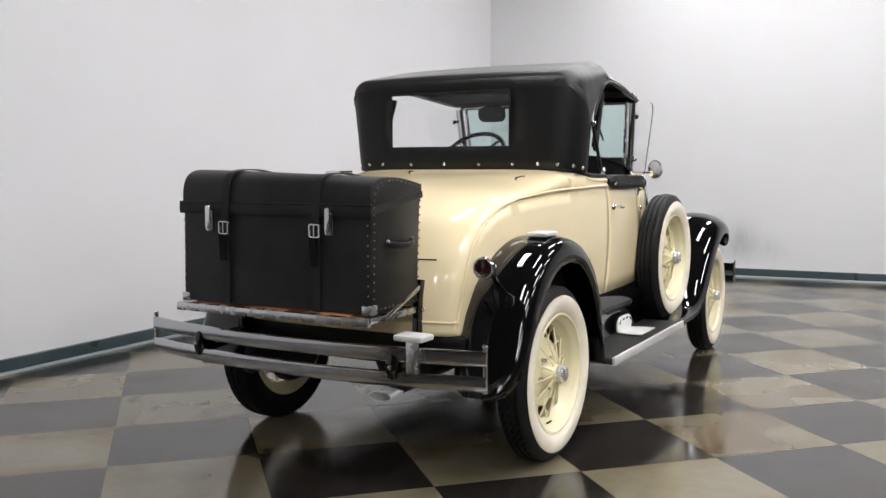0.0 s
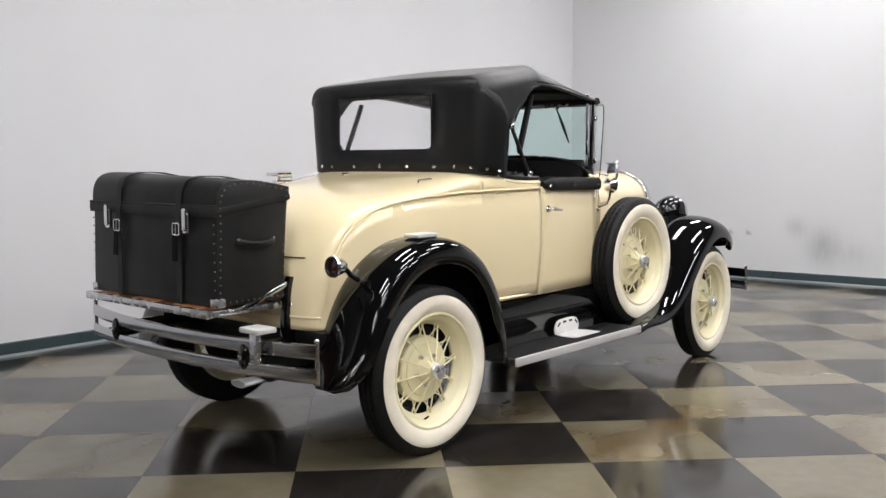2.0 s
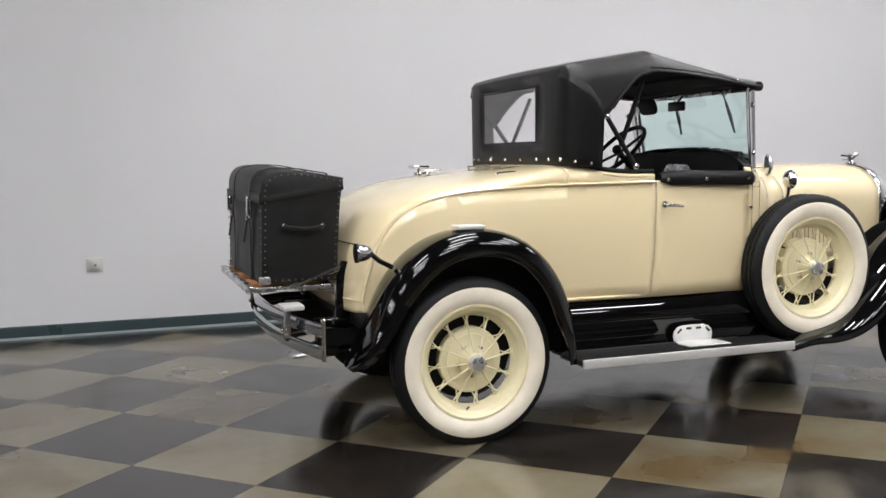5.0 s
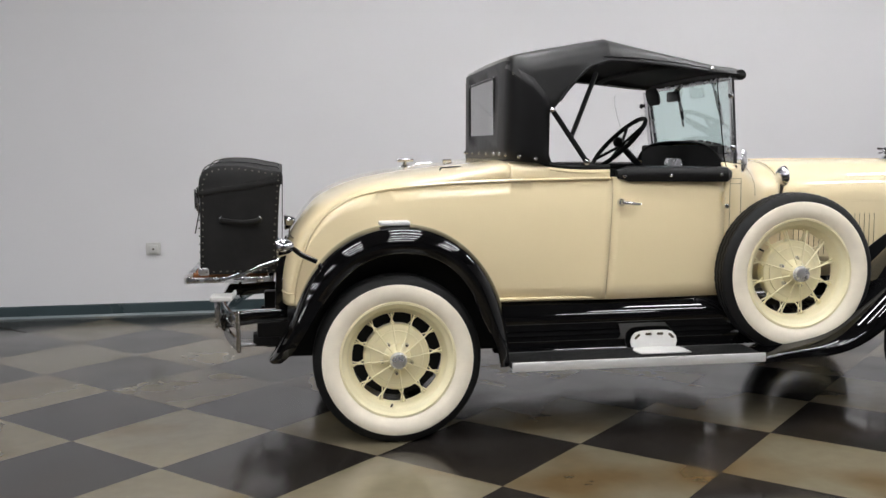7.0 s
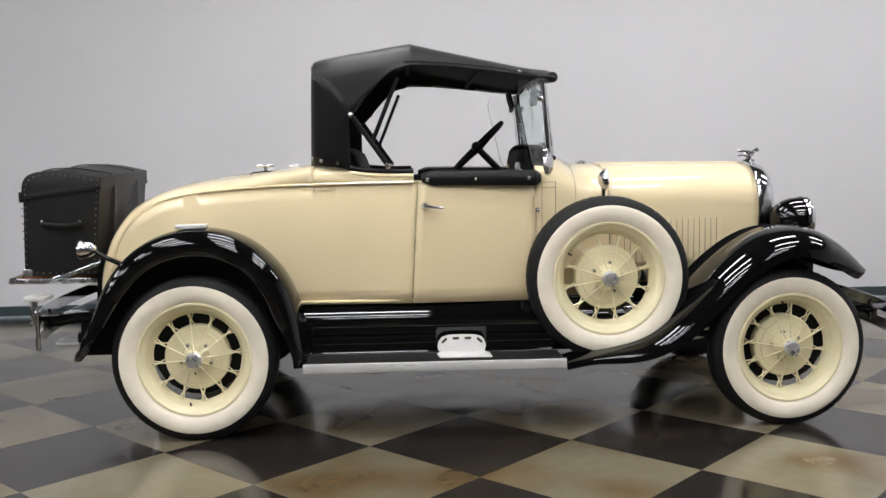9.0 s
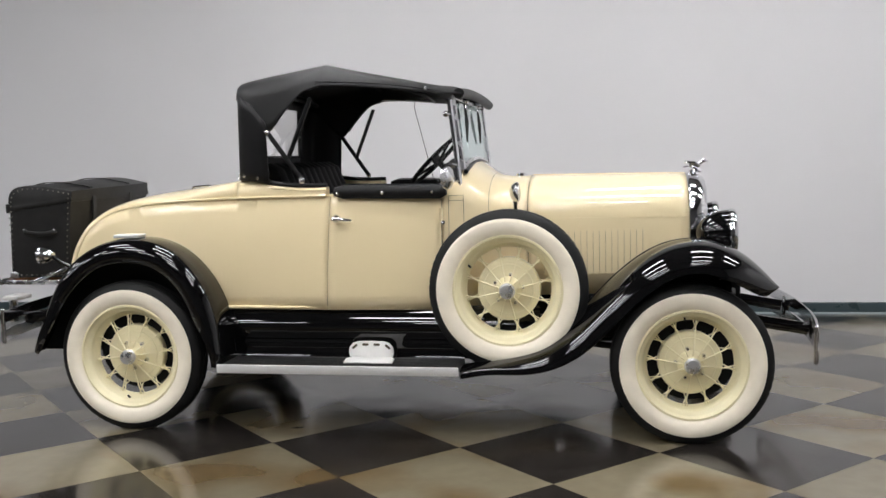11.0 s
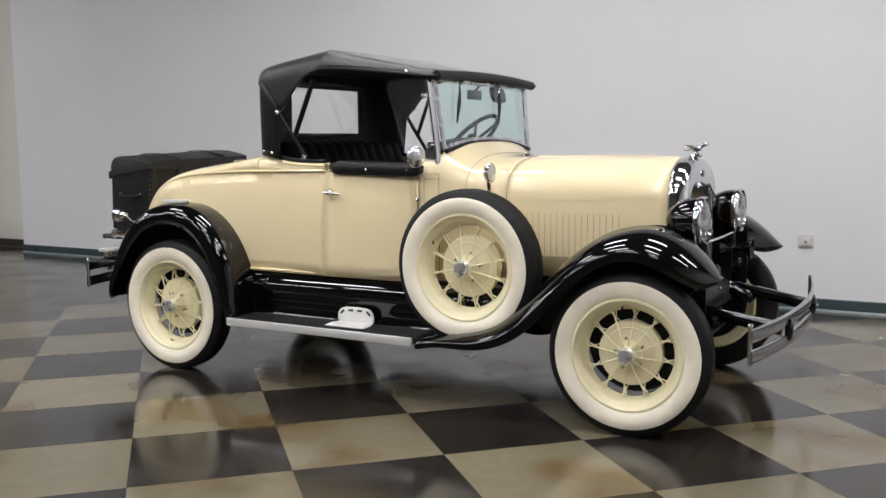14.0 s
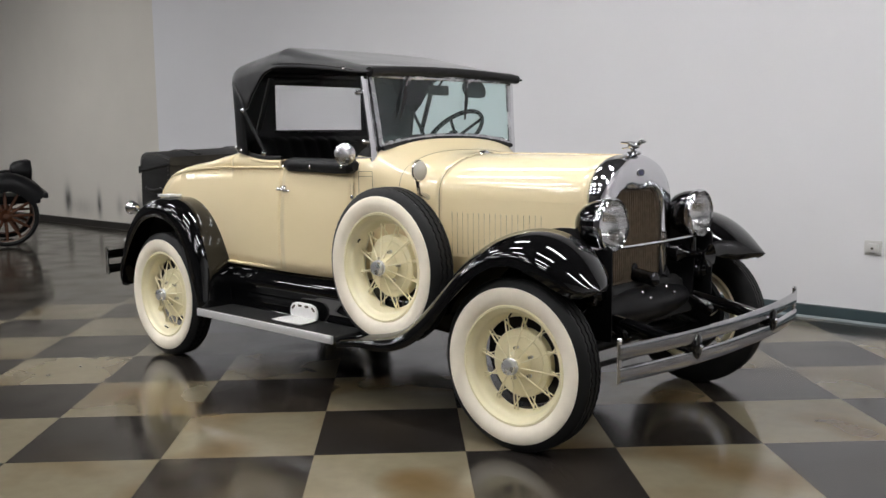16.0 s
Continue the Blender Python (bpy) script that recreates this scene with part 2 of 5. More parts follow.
def tube(points, r, seg=10, bm=None, closed=False, flat=None):
    """Sweep a round (or flat: r across, flat thick) section along points; r may be one radius a point."""
    pts = [Vector(p) for p in points]
    n = len(pts)
    rs = list(r) if isinstance(r, (list, tuple)) else [r] * n
    rings, up = [], None
    for i, p in enumerate(pts):
        if closed:
            d = pts[(i + 1) % n] - pts[i - 1]
        else:
            d = pts[min(i + 1, n - 1)] - pts[max(i - 1, 0)]
        d.normalize()
        if up is None:
            up = Vector((0, 0, 1)) if abs(d.z) < 0.9 else Vector((0, 1, 0))
        side = d.cross(up).normalized()
        up = side.cross(d).normalized()
        ring = []
        for k in range(seg):
            a = 2 * math.pi * (k + 0.5) / seg
            ring.append(p + side * math.cos(a) * rs[i] + up * math.sin(a) * (flat if flat else rs[i]))
        rings.append(ring)
    return loft(rings, bm, loop=closed)


def rod(a, b, r, seg=10, bm=None):
    return tube([a, b], r, seg, bm)


def slab(outline, axis, lo, hi, bevel=0.0, bm=None):
    """A plate: the outline's two coordinates lie on the two other axes, its thickness from lo to hi along the axis."""
    bm = bm or bmesh.new()
    b = bmesh.new()
    n = "xyz".index(axis)

    def at(p, h):
        c = list(p)
        c.insert(n, h)
        return c

    v0 = [b.verts.new(at(p, lo)) for p in outline]
    v1 = [b.verts.new(at(p, hi)) for p in outline]
    f0, f1 = b.faces.new(v0), b.faces.new(list(reversed(v1)))
    for k in range(len(outline)):
        j = (k + 1) % len(outline)
        b.faces.new((v0[j], v0[k], v1[k], v1[j]))
    bmesh.ops.recalc_face_normals(b, faces=b.faces)
    if bevel:
        rim = [e for f in (f0, f1) for e in f.edges]
        bmesh.ops.bevel(b, geom=rim, offset=bevel, segments=2, affect="EDGES", profile=0.5)
    return joined(bm, b)


def rounded(w0, w1, h0, h1, r, seg=5):
    """The outline of a rectangle with round corners."""
    pts = []
    for cx, cy, a0 in ((w1 - r, h1 - r, 0), (w0 + r, h1 - r, 90), (w0 + r, h0 + r, 180), (w1 - r, h0 + r, 270)):
        for k in range(seg + 1):
            a = radians(a0 + 90 * k / seg)
            pts.append((cx + r * math.cos(a), cy + r * math.sin(a)))
    return pts


def ball(c, r, seg=16, rings=10, bm=None, stretch=(1, 1, 1)):
    prof = [(r * math.sin(math.pi * k / rings), r * math.cos(math.pi * k / rings)) for k in range(rings + 1)]
    b = lathe(prof, seg)
    moved(b, Matrix.Translation(c) @ Matrix.Diagonal((*stretch, 1)))
    return joined(bm or bmesh.new(), b)


def thick(ob, depth, offset=-1.0):
    s = ob.modifiers.new("thickness", "SOLIDIFY")
    s.thickness, s.offset = depth, offset
    return ob


RIGHT = Matrix.Rotation(radians(90), 4, "X")
LEFT = Matrix.Rotation(radians(-90), 4, "X")
REARWARD = Matrix.Rotation(radians(-90), 4, "Y")
FORWARD = Matrix.Rotation(radians(90), 4, "Y")

# ---- room ----
BACK = 2.70
CORNER_L, CORNER_R = -5.78, 6.45
FRONT, HIGH = -11.0, 4.3
BEYOND = 3.06
END_R = (7.37, FRONT)


def wall(name, a, b, material, label, depth=0.2, high=HIGH):
    """An upright wall from a to b in plan; its room side lies to the right of the way from a to b."""
    ax, ay, bx, by = *a, *b
    d = Vector((bx - ax, by - ay, 0)).normalized()
    out = Vector((-d.y, d.x, 0)) * depth
    p = [(ax, ay), (bx, by), (bx + out.x, by + out.y), (ax + out.x, ay + out.y)]
    ob = part(name, slab(p, "z", -0.05, high), material, None, angle=20)
    return tagged(ob, label, "wall", kind="structure")


wall("wall_back", (CORNER_L, BACK), (CORNER_R, BACK), WALL, "smooth white painted showroom wall above a teal baseboard", BEYOND - BACK - 0.004)
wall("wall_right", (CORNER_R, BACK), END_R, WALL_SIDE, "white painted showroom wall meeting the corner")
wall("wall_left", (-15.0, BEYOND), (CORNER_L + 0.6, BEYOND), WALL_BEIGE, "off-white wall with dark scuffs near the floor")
wall("wall_front", END_R, (-15.2, FRONT), DARK_WALL, "plain dark wall closing the showroom")
wall("wall_end", (-15.0, FRONT), (-15.0, BEYOND), DARK_WALL, "plain dark wall closing the far end")
tagged(part("ceiling", box(-15.2, 8.4, FRONT - 0.2, BEYOND + 0.2, HIGH, HIGH + 0.15), CEILING, None), "dark painted ceiling", "ceiling", kind="structure")


def baseboard(a, b, label, material=TEAL_BASE):
    d = Vector((b[0] - a[0], b[1] - a[1], 0))
    length = d.length
    prof = [(0, 0.004), (-0.020, 0.004), (-0.020, 0.010), (-0.012, 0.016), (-0.010, 0.085), (-0.006, 0.092), (0, 0.092)]
    rings = [[(x, y, z) for y, z in prof] for x in (0, length)]
    m = Matrix.Translation((*a, 0)) @ Matrix.Rotation(math.atan2(d.y, d.x), 4, "Z")
    ob = part("baseboard", moved(loft(rings), m), material, None, angle=25)
    tagged(ob, label, "baseboard", kind="structure")
    toe = [[(x, y, z) for y, z in ((-0.021, 0.0), (-0.030, 0.0), (-0.027, 0.012), (-0.021, 0.017))] for x in (0, length)]
    part("toe_strip", moved(loft(toe), m), TOE if material is TEAL_BASE else material, ob)


baseboard((CORNER_L, BACK), (CORNER_R, BACK), "dark teal vinyl baseboard along the white wall")
baseboard((CORNER_R, BACK), END_R, "dark teal vinyl baseboard along the side wall")
baseboard((-15.0, BEYOND), (CORNER_L - 0.02, BEYOND), "dark brown baseboard below the scuffed wall", DARK_BASE)

# soft dark smears above the baseboards
def smudged(m, axis, spots, tint):
    """Soft dark smears blended into a wall paint: (place along the wall, height, width, tall, strength)."""
    geo, out = place(m, True)
    sep = m.node_tree.nodes.new("ShaderNodeSeparateXYZ")
    wire(m, geo, out, sep, "Vector")

    def math_node(op, a, b):
        n = m.node_tree.nodes.new("ShaderNodeMath")
        n.operation = op
        for k, v in enumerate((a, b)):
            if isinstance(v, (int, float)):
                n.inputs[k].default_value = v
            elif v is not None:
                m.node_tree.links.new(v, n.inputs[k])
        return n.outputs[0]

    total = None
    for sx, sz, wx, wz, k in spots:
        dx = math_node("POWER", math_node("ABSOLUTE", math_node("DIVIDE", math_node("SUBTRACT", sep.outputs[axis], sx), wx), None), 2.0)
        dz = math_node("POWER", math_node("ABSOLUTE", math_node("DIVIDE", math_node("SUBTRACT", sep.outputs[2], sz), wz), None), 2.0)
        bell = math_node("MULTIPLY", math_node("POWER", 2.718, math_node("MULTIPLY", math_node("ADD", dx, dz), -1.0)), k)
        total = bell if total is None else math_node("ADD", total, bell)
    grain = noise_of(m, 9, 5.0, 0.6, True, (3, 3, 0.5))
    total = math_node("MULTIPLY", total, math_node("ADD", grain.outputs["Fac"], 0.45))
    mix = m.node_tree.nodes.new("ShaderNodeMix")
    mix.data_type, mix.clamp_factor = "RGBA", True
    m.node_tree.links.new(total, mix.inputs[0])
    paint = principled(m).inputs["Base Color"].links[0].from_socket
    m.node_tree.links.new(paint, mix.inputs[6])
    mix.inputs[7].default_value = (*tint, 1)
    m.node_tree.links.new(mix.outputs[2], principled(m).inputs["Base Color"])


smudged(WALL_BEIGE, 0, ((-9.05, 0.36, 0.10, 0.19, 1.0), (-8.08, 0.32, 0.06, 0.18, 0.9), (-7.5, 0.32, 0.08, 0.13, 0.35), (-10.3, 0.42, 0.12, 0.22, 0.9), (-8.6, 0.27, 0.35, 0.13, 0.25), (-6.95, 0.35, 0.07, 0.15, 0.6)), (0.03, 0.028, 0.026))
# three faint grey blurs low on the side wall
smudged(WALL_SIDE, 1, ((-0.15, 0.36, 0.16, 0.18, 0.5), (0.12, 0.55, 0.10, 0.10, 0.3), (-0.45, 0.30, 0.14, 0.13, 0.2)), (0.22, 0.22, 0.22))

floor = tagged(part("floor", box(-15.2, 8.4, FRONT - 0.2, BEYOND + 0.1, -0.2, -0.003), CONCRETE, None), "glossy brown coated concrete floor under checkered tiles", "floor", kind="structure")

# ---- outlets ----


def outlet(m, group="wall outlets"):
    ob = thing("wall_outlet", "white plastic wall outlet with a raised cover", "outlet", group, m)
    part("cover_plate", slab(rounded(-0.055, 0.055, -0.048, 0.048, 0.008), "y", -0.012, 0.0, 0.003), PLASTIC, ob)
    part("socket_cover", slab(rounded(-0.030, 0.036, -0.030, 0.030, 0.012), "y", -0.034, -0.0125, 0.004), PLASTIC, ob)
    part("socket_slot", box(-0.006, 0.012, -0.037, -0.0345, -0.008, 0.006, 0.001), STUD, ob)
    return ob


outlet(pose(2.872, BACK - 0.001, 0.507))
outlet(pose(-1.475, BACK - 0.001, 0.502))
outlet(pose(6.577, 0.785, 0.490, 0, 0, -86.2) @ Matrix.Scale(0.62, 4))
outlet(pose(6.590, 0.596, 0.490, 0, 0, -86.2) @ Matrix.Scale(0.62, 4))


# ---- ceiling lights ----
def ceiling_light(m):
    ob = thing("ceiling_light", "white fluorescent ceiling light with a frosted lens", "ceiling light", "ceiling lights", m)
    prof = [(-0.13, 0.0), (-0.10, 0.06), (0.10, 0.06), (0.13, 0.0), (0.124, 0.004), (-0.124, 0.004)]
    part("housing", loft([[(x, y, z) for y, z in prof] for x in (-0.63, 0.63)]), HOUSING, ob)
    lens = [(-0.122, 0.002), (-0.104, -0.024), (-0.052, -0.036), (0.052, -0.036), (0.104, -0.024), (0.122, 0.002)]
    part("frosted_lens", loft([[(x, y, z) for y, z in lens] for x in (-0.61, 0.61)]), GLOW, ob)
    for x in (-0.4, 0.4):
        part("hanger", rod((x, 0, 0.06), (x, 0, 0.30), 0.006, 6), NICKEL, ob)
    return ob


first = None
for x in (-12.8, -10.2, -7.6, -4.7, -2.1, 0.5, 3.1, 5.3):
    for y in (0.3, -1.4, -3.1, -4.8, -6.6):
        if (x == -4.7 and y > -4) or (x == 5.3 and y < -2) or (x == -2.1 and y > 0) or (x < -12 and y > -4) or (x < -8 and y > 0):
            continue
        if first is None:
            first = ceiling_light(pose(x, y, HIGH - 0.30))
        else:
            copy_thing(first, pose(x, y, HIGH - 0.30))

# ---- roadster ----
car = thing("vintage_roadster", "cream and black vintage roadster with black top and whitewall tyres", "car")
SITE = Matrix.Translation((0.028, -0.005, 0)) @ Matrix.Rotation(radians(-0.66), 4, "Z") @ Matrix.Diagonal((1.005, 1.005, 1.014, 1))
car.matrix_basis = SITE
AXLE_F, TRACK, R_TYRE = 2.610, 0.70, 0.348


# wheels
def tyre_mesh():
    """Black tyre with zigzag ribs between three grooves and notched shoulders."""
    side = [(0.240, 0.050), (0.262, 0.065), (0.300, 0.0665), (0.322, 0.060), (0.336, 0.051)]
    seg = 240
    rings = []
    for k in range(seg):
        a = 2 * math.pi * k / seg
        zig = 0.0032 * (abs((k % 4) - 2) - 1)
        cut = 0.0018 if k % 4 == 0 else 0.0
        tread = [(0.343 - cut, 0.046), (0.348 - cut, 0.039), (0.348 - cut, 0.0300 + zig), (0.340, 0.0290 + zig), (0.340, 0.0235 + zig), (0.348, 0.0225 + zig), (0.349, 0.0050 + zig), (0.341, 0.0040 + zig)]
        mirror = [(r, 2 * zig - h) if abs(h) < 0.035 else (r, -h) for r, h in tread]
        ring = side + tread + mirror[::-1] + [(r, -h) for r, h in reversed(side)]
        rings.append([(r * math.cos(a), r * math.sin(a), h) for r, h in ring])
    return mesh_of("tyre", loft(rings, closed=True, caps=False, loop=True), RUBBER, 35)


WHEEL = {
    "wheel": mesh_of("wheel", lathe([(0.243, 0.054), (0.240, 0.060), (0.232, 0.060), (0.228, 0.050), (0.221, 0.040), (0.211, 0.036), (0.206, 0.026), (0.202, 0.006), (0.190, -0.002), (0.186, -0.014), (0.196, -0.030), (0.206, -0.045), (0.232, -0.062), (0.243, -0.056), (0.214, -0.02), (0.214, 0.016), (0.232, 0.046)], 64, loop=True), CREAM_WHEEL, 50),
    "tyre": tyre_mesh(),
    "whitewall": mesh_of("whitewall", lathe([(0.238, 0.0525), (0.244, 0.0585), (0.260, 0.0680), (0.280, 0.0712), (0.296, 0.0712), (0.306, 0.0690), (0.312, 0.0660), (0.311, 0.058), (0.24, 0.048)], 72, loop=True), WHITEWALL, 60),
    "brake_drum": mesh_of("brake_drum", lathe([(0.0, 0.004), (0.060, 0.004), (0.066, 0.000), (0.110, 0.000), (0.112, -0.004), (0.134, -0.006), (0.139, -0.012), (0.139, -0.055), (0.0, -0.055)], 48), CREAM_WHEEL),
    "hub": mesh_of("hub", lathe([(0.0, 0.072), (0.020, 0.072), (0.032, 0.062), (0.036, 0.050), (0.042, 0.034), (0.052, 0.020), (0.058, 0.006), (0.0, 0.004)], 28), CREAM_WHEEL),
    "hub_cap": mesh_of("hub_cap", lathe([(0.033, 0.058), (0.035, 0.068), (0.031, 0.073), (0.031, 0.084), (0.029, 0.0890), (0.020, 0.0915), (0.0, 0.0925)], 28), WORN_CHROME, 30),
    "valve": mesh_of("valve", rod((0.206, 0, 0.018), (0.190, 0, 0.040), 0.004, 8), RUBBER),
    "stud": mesh_of("stud", lathe([(0.0, 0.020), (0.0055, 0.020), (0.0075, 0.016), (0.0085, 0.012), (0.0085, -0.002)], 6), NICKEL),
}
front_spoke = bmesh.new()
rod((0.190, 0, 0.004), (0.040, 0, 0.048), 0.0035, 6, front_spoke)
SPOKE_FRONT = mesh_of("spoke", front_spoke, CREAM_WHEEL)
rear_spoke = bmesh.new()
rod((0.191, 0.013, 0.000), (0.139, -0.009, -0.014), 0.0032, 6, rear_spoke)
rod((0.139, -0.009, -0.014), (0.060, -0.020, -0.040), 0.0027, 6, rear_spoke)
SPOKE_REAR = mesh_of("spoke", rear_spoke, CREAM_WHEEL)


def wheel(x, y, z, turn, roll, label, size=1.0):
    base = Matrix.Translation((x, y, z)) @ turn @ Matrix.Rotation(radians(roll), 4, "Z") @ Matrix.Scale(size, 4)
    w = shared("wheel", WHEEL["wheel"], car, base, label)
    shared("tyre", WHEEL["tyre"], w, None, "black tyre with blocky tread")
    shared("whitewall", WHEEL["whitewall"], w, None, "creamy whitewall")
    for name in ("brake_drum", "hub"):
        shared(name, WHEEL[name], w)
    shared("hub_cap", WHEEL["hub_cap"], w, None, "chrome hub cap")
    shared("valve", WHEEL["valve"], w, Matrix.Rotation(radians(15), 4, "Z"))
    for k in range(5):
        a = radians(72 * k + 20)
        shared("stud", WHEEL["stud"], w, Matrix.Translation((0.065 * math.cos(a), 0.065 * math.sin(a), 0.001)))
    for k in range(12):
        shared("spoke", SPOKE_FRONT, w, Matrix.Rotation(radians(30 * k), 4, "Z"))
        for s in (1, -1):
            shared("spoke", SPOKE_REAR, w, Matrix.Rotation(radians(30 * k), 4, "Z") @ Matrix.Diagonal((1, s, 1, 1)))
    return w


R_REAR = R_TYRE * 1.025
wheel(0.0, -TRACK, R_REAR, RIGHT, 247, "cream wire wheel with a whitewall tyre", 1.025)
wheel(AXLE_F, -TRACK, R_TYRE, Matrix.Rotation(radians(3), 4, "Z") @ RIGHT, 83, "cream wire wheel with a whitewall tyre")
wheel(0.0, TRACK, R_REAR, LEFT, 40, "cream wire wheel with a whitewall tyre", 1.025)
wheel(AXLE_F, TRACK + 0.03, R_TYRE, Matrix.Rotation(radians(3), 4, "Z") @ LEFT, 75, "cream wire wheel with a whitewall tyre")
wheel(1.815, -0.655, 0.664, RIGHT, 133, "spare cream wire wheel set into the front fender", 1.03)

# rear body: deck and quarter panels
C_LINE = catmull([(-0.500, 0.56), (-0.499, 0.66), (-0.485, 0.76), (-0.440, 0.87), (-0.355, 0.984), (-0.285, 1.034), (-0.187, 1.077), (-0.052, 1.112), (0.163, 1.143), (0.40, 1.167), (0.515, 1.183)], 45)
E_LINE = catmull([(-0.430, 0.56, 0.520), (-0.424, 0.64, 0.526), (-0.400, 0.73, 0.532), (-0.362, 0.845, 0.540), (-0.305, 0.931, 0.545), (-0.235, 0.987, 0.552), (-0.152, 1.030, 0.560), (-0.028, 1.058, 0.570), (0.145, 1.076, 0.582), (0.389, 1.088, 0.593), (0.515, 1.090, 0.598)], 45)
BOTTOM = 0.56


def smoothstep(a, b, x):
    t = min(1.0, max(0.0, (x - a) / (b - a)))
    return t * t * (3 - 2 * t)


def crown(cx, cz, ex, ez, w, n, steps=16):
    """Points over the car from the left edge to the right edge."""
    out = []
    for k in range(2 * steps + 1):
        a = math.pi / 2 * (k / steps - 1)
        c, s = abs(math.cos(a)) ** (2 / n), abs(math.sin(a)) ** (2 / n)
        y = w * s * (1 if a < 0 else -1)
        out.append((ex + (cx - ex) * c, y, ez + (cz - ez) * c))
    return out


deck = [crown(c[0], c[1], e[0], e[1], e[2], 2.5 + 3.0 * smoothstep(0.15, 0.5, e[0])) for c, e in zip(C_LINE, E_LINE)]
bm = loft(deck, closed=False, caps=False)


def bulge(z, top=1.10):
    t = (z - BOTTOM) / (top - BOTTOM)
    return 0.014 * (4 * t * (1 - t)) - 0.45 * max(0.0, z - 0.96) ** 2


def door_line(z):
    """How far the slanting rear edge of the door leans from its mean place."""
    return -0.016 + 0.062 * (z - 0.576)


for s in (1, -1):
    cols = []
    for x, z, w in E_LINE:
        cols.append([(x, s * (w + bulge(z + (BOTTOM - z) * k / 8) * smoothstep(-0.43, -0.1, x)), z + (BOTTOM - z) * k / 8) for k in range(9)])
    loft(cols, bm, closed=False, caps=False)
RAIL = catmull([(0.515, 1.181), (0.575, 1.176), (0.636, 1.166), (0.70, 1.153), (0.77, 1.144), (0.86, 1.139), (0.962, 1.139)], 24)
for s in (1, -1):
    cols = []
    for x, zr in RAIL:
        w = 0.598 + 0.012 * (x - 0.515) / 0.45
        k = smoothstep(0.80, 0.962, x)
        m = smoothstep(0.515, 0.70, x)
        col = [(x + k * door_line(z), s * (w + bulge(z)), z) for z in np.linspace(BOTTOM, 1.09, 9)]
        for h in (0.14, 0.3, 0.5, 0.66, 0.78, 0.87, 0.93, 0.97):
            soft = w * (1 - (1 - h ** 5.5) ** 0.182)
            crisp = -0.003 + 0.016 * h ** 8
            col.append((x, s * (w - soft * (1 - m) - crisp * m), 1.09 + h * (zr + 0.002 * (1 - m) - 1.09)))
        inner = 0.18 - 0.13 * m
        col += [(x, s * (w - inner), zr - 0.002), (x, s * (w - inner - 0.008), zr - 0.06), (x, s * (w - 0.060), 0.60)]
        cols.append(col)
    loft(cols, bm, closed=False, caps=False)
bmesh.ops.remove_doubles(bm, verts=bm.verts, dist=0.0006)
bmesh.ops.recalc_face_normals(bm, faces=bm.faces)
body = thick(part("body", bm, CREAM, car, "cream painted rear body with a rounded deck", 45), 0.010)
for s in (1, -1):
    bead = [(x, s * (w + 0.001), z + 0.001) for x, z, w in E_LINE[2:]] + [(x, s * (0.598 + 0.012 * (x - 0.515) / 0.45 + 0.003), 1.092 + 0.010 * (x - 0.515)) for x in np.linspace(0.53, 0.96, 12)]
    part("body_moulding", tube(bead, 0.0058, 8), CREAM, body, "raised cream moulding line")
    top = [(x, s * (0.600 + 0.010 * (x - 0.6) / 0.36), z - 0.016) for x, z in RAIL[11:]]
    part("body_moulding", tube(top, 0.006, 8), CREAM, body)
    welt = [(x, s * (0.586 + 0.012 * (x - 0.515) / 0.45), z + 0.005) for x, z in RAIL[9:]]
    part("cockpit_welt", tube(welt, [0.006] + [0.012] * (len(welt) - 1), 10), CANVAS, body, "black padded welt along the cockpit edge")
sill = [(x, -0.602, 0.572) for x in np.linspace(0.40, 0.96, 10)]
part("sill_moulding", tube(sill, 0.008, 8), CREAM, body)
lid = []
for y in np.linspace(-0.43, 0.43, 31):
    t = abs(y) / 0.535
    c = (1 - t ** 2.5) ** (1 / 2.5)
    lid.append((-0.362 + (-0.452 + 0.362) * c - 0.0015, y, 0.846))
part("lid_seam", tube(lid, 0.003, 6), SEAM, body, "dark seam of the rumble lid")
part("body_moulding", tube(crown(-0.500, 0.612, -0.4275, 0.612, 0.524, 2.5), 0.005, 8), CREAM, body)
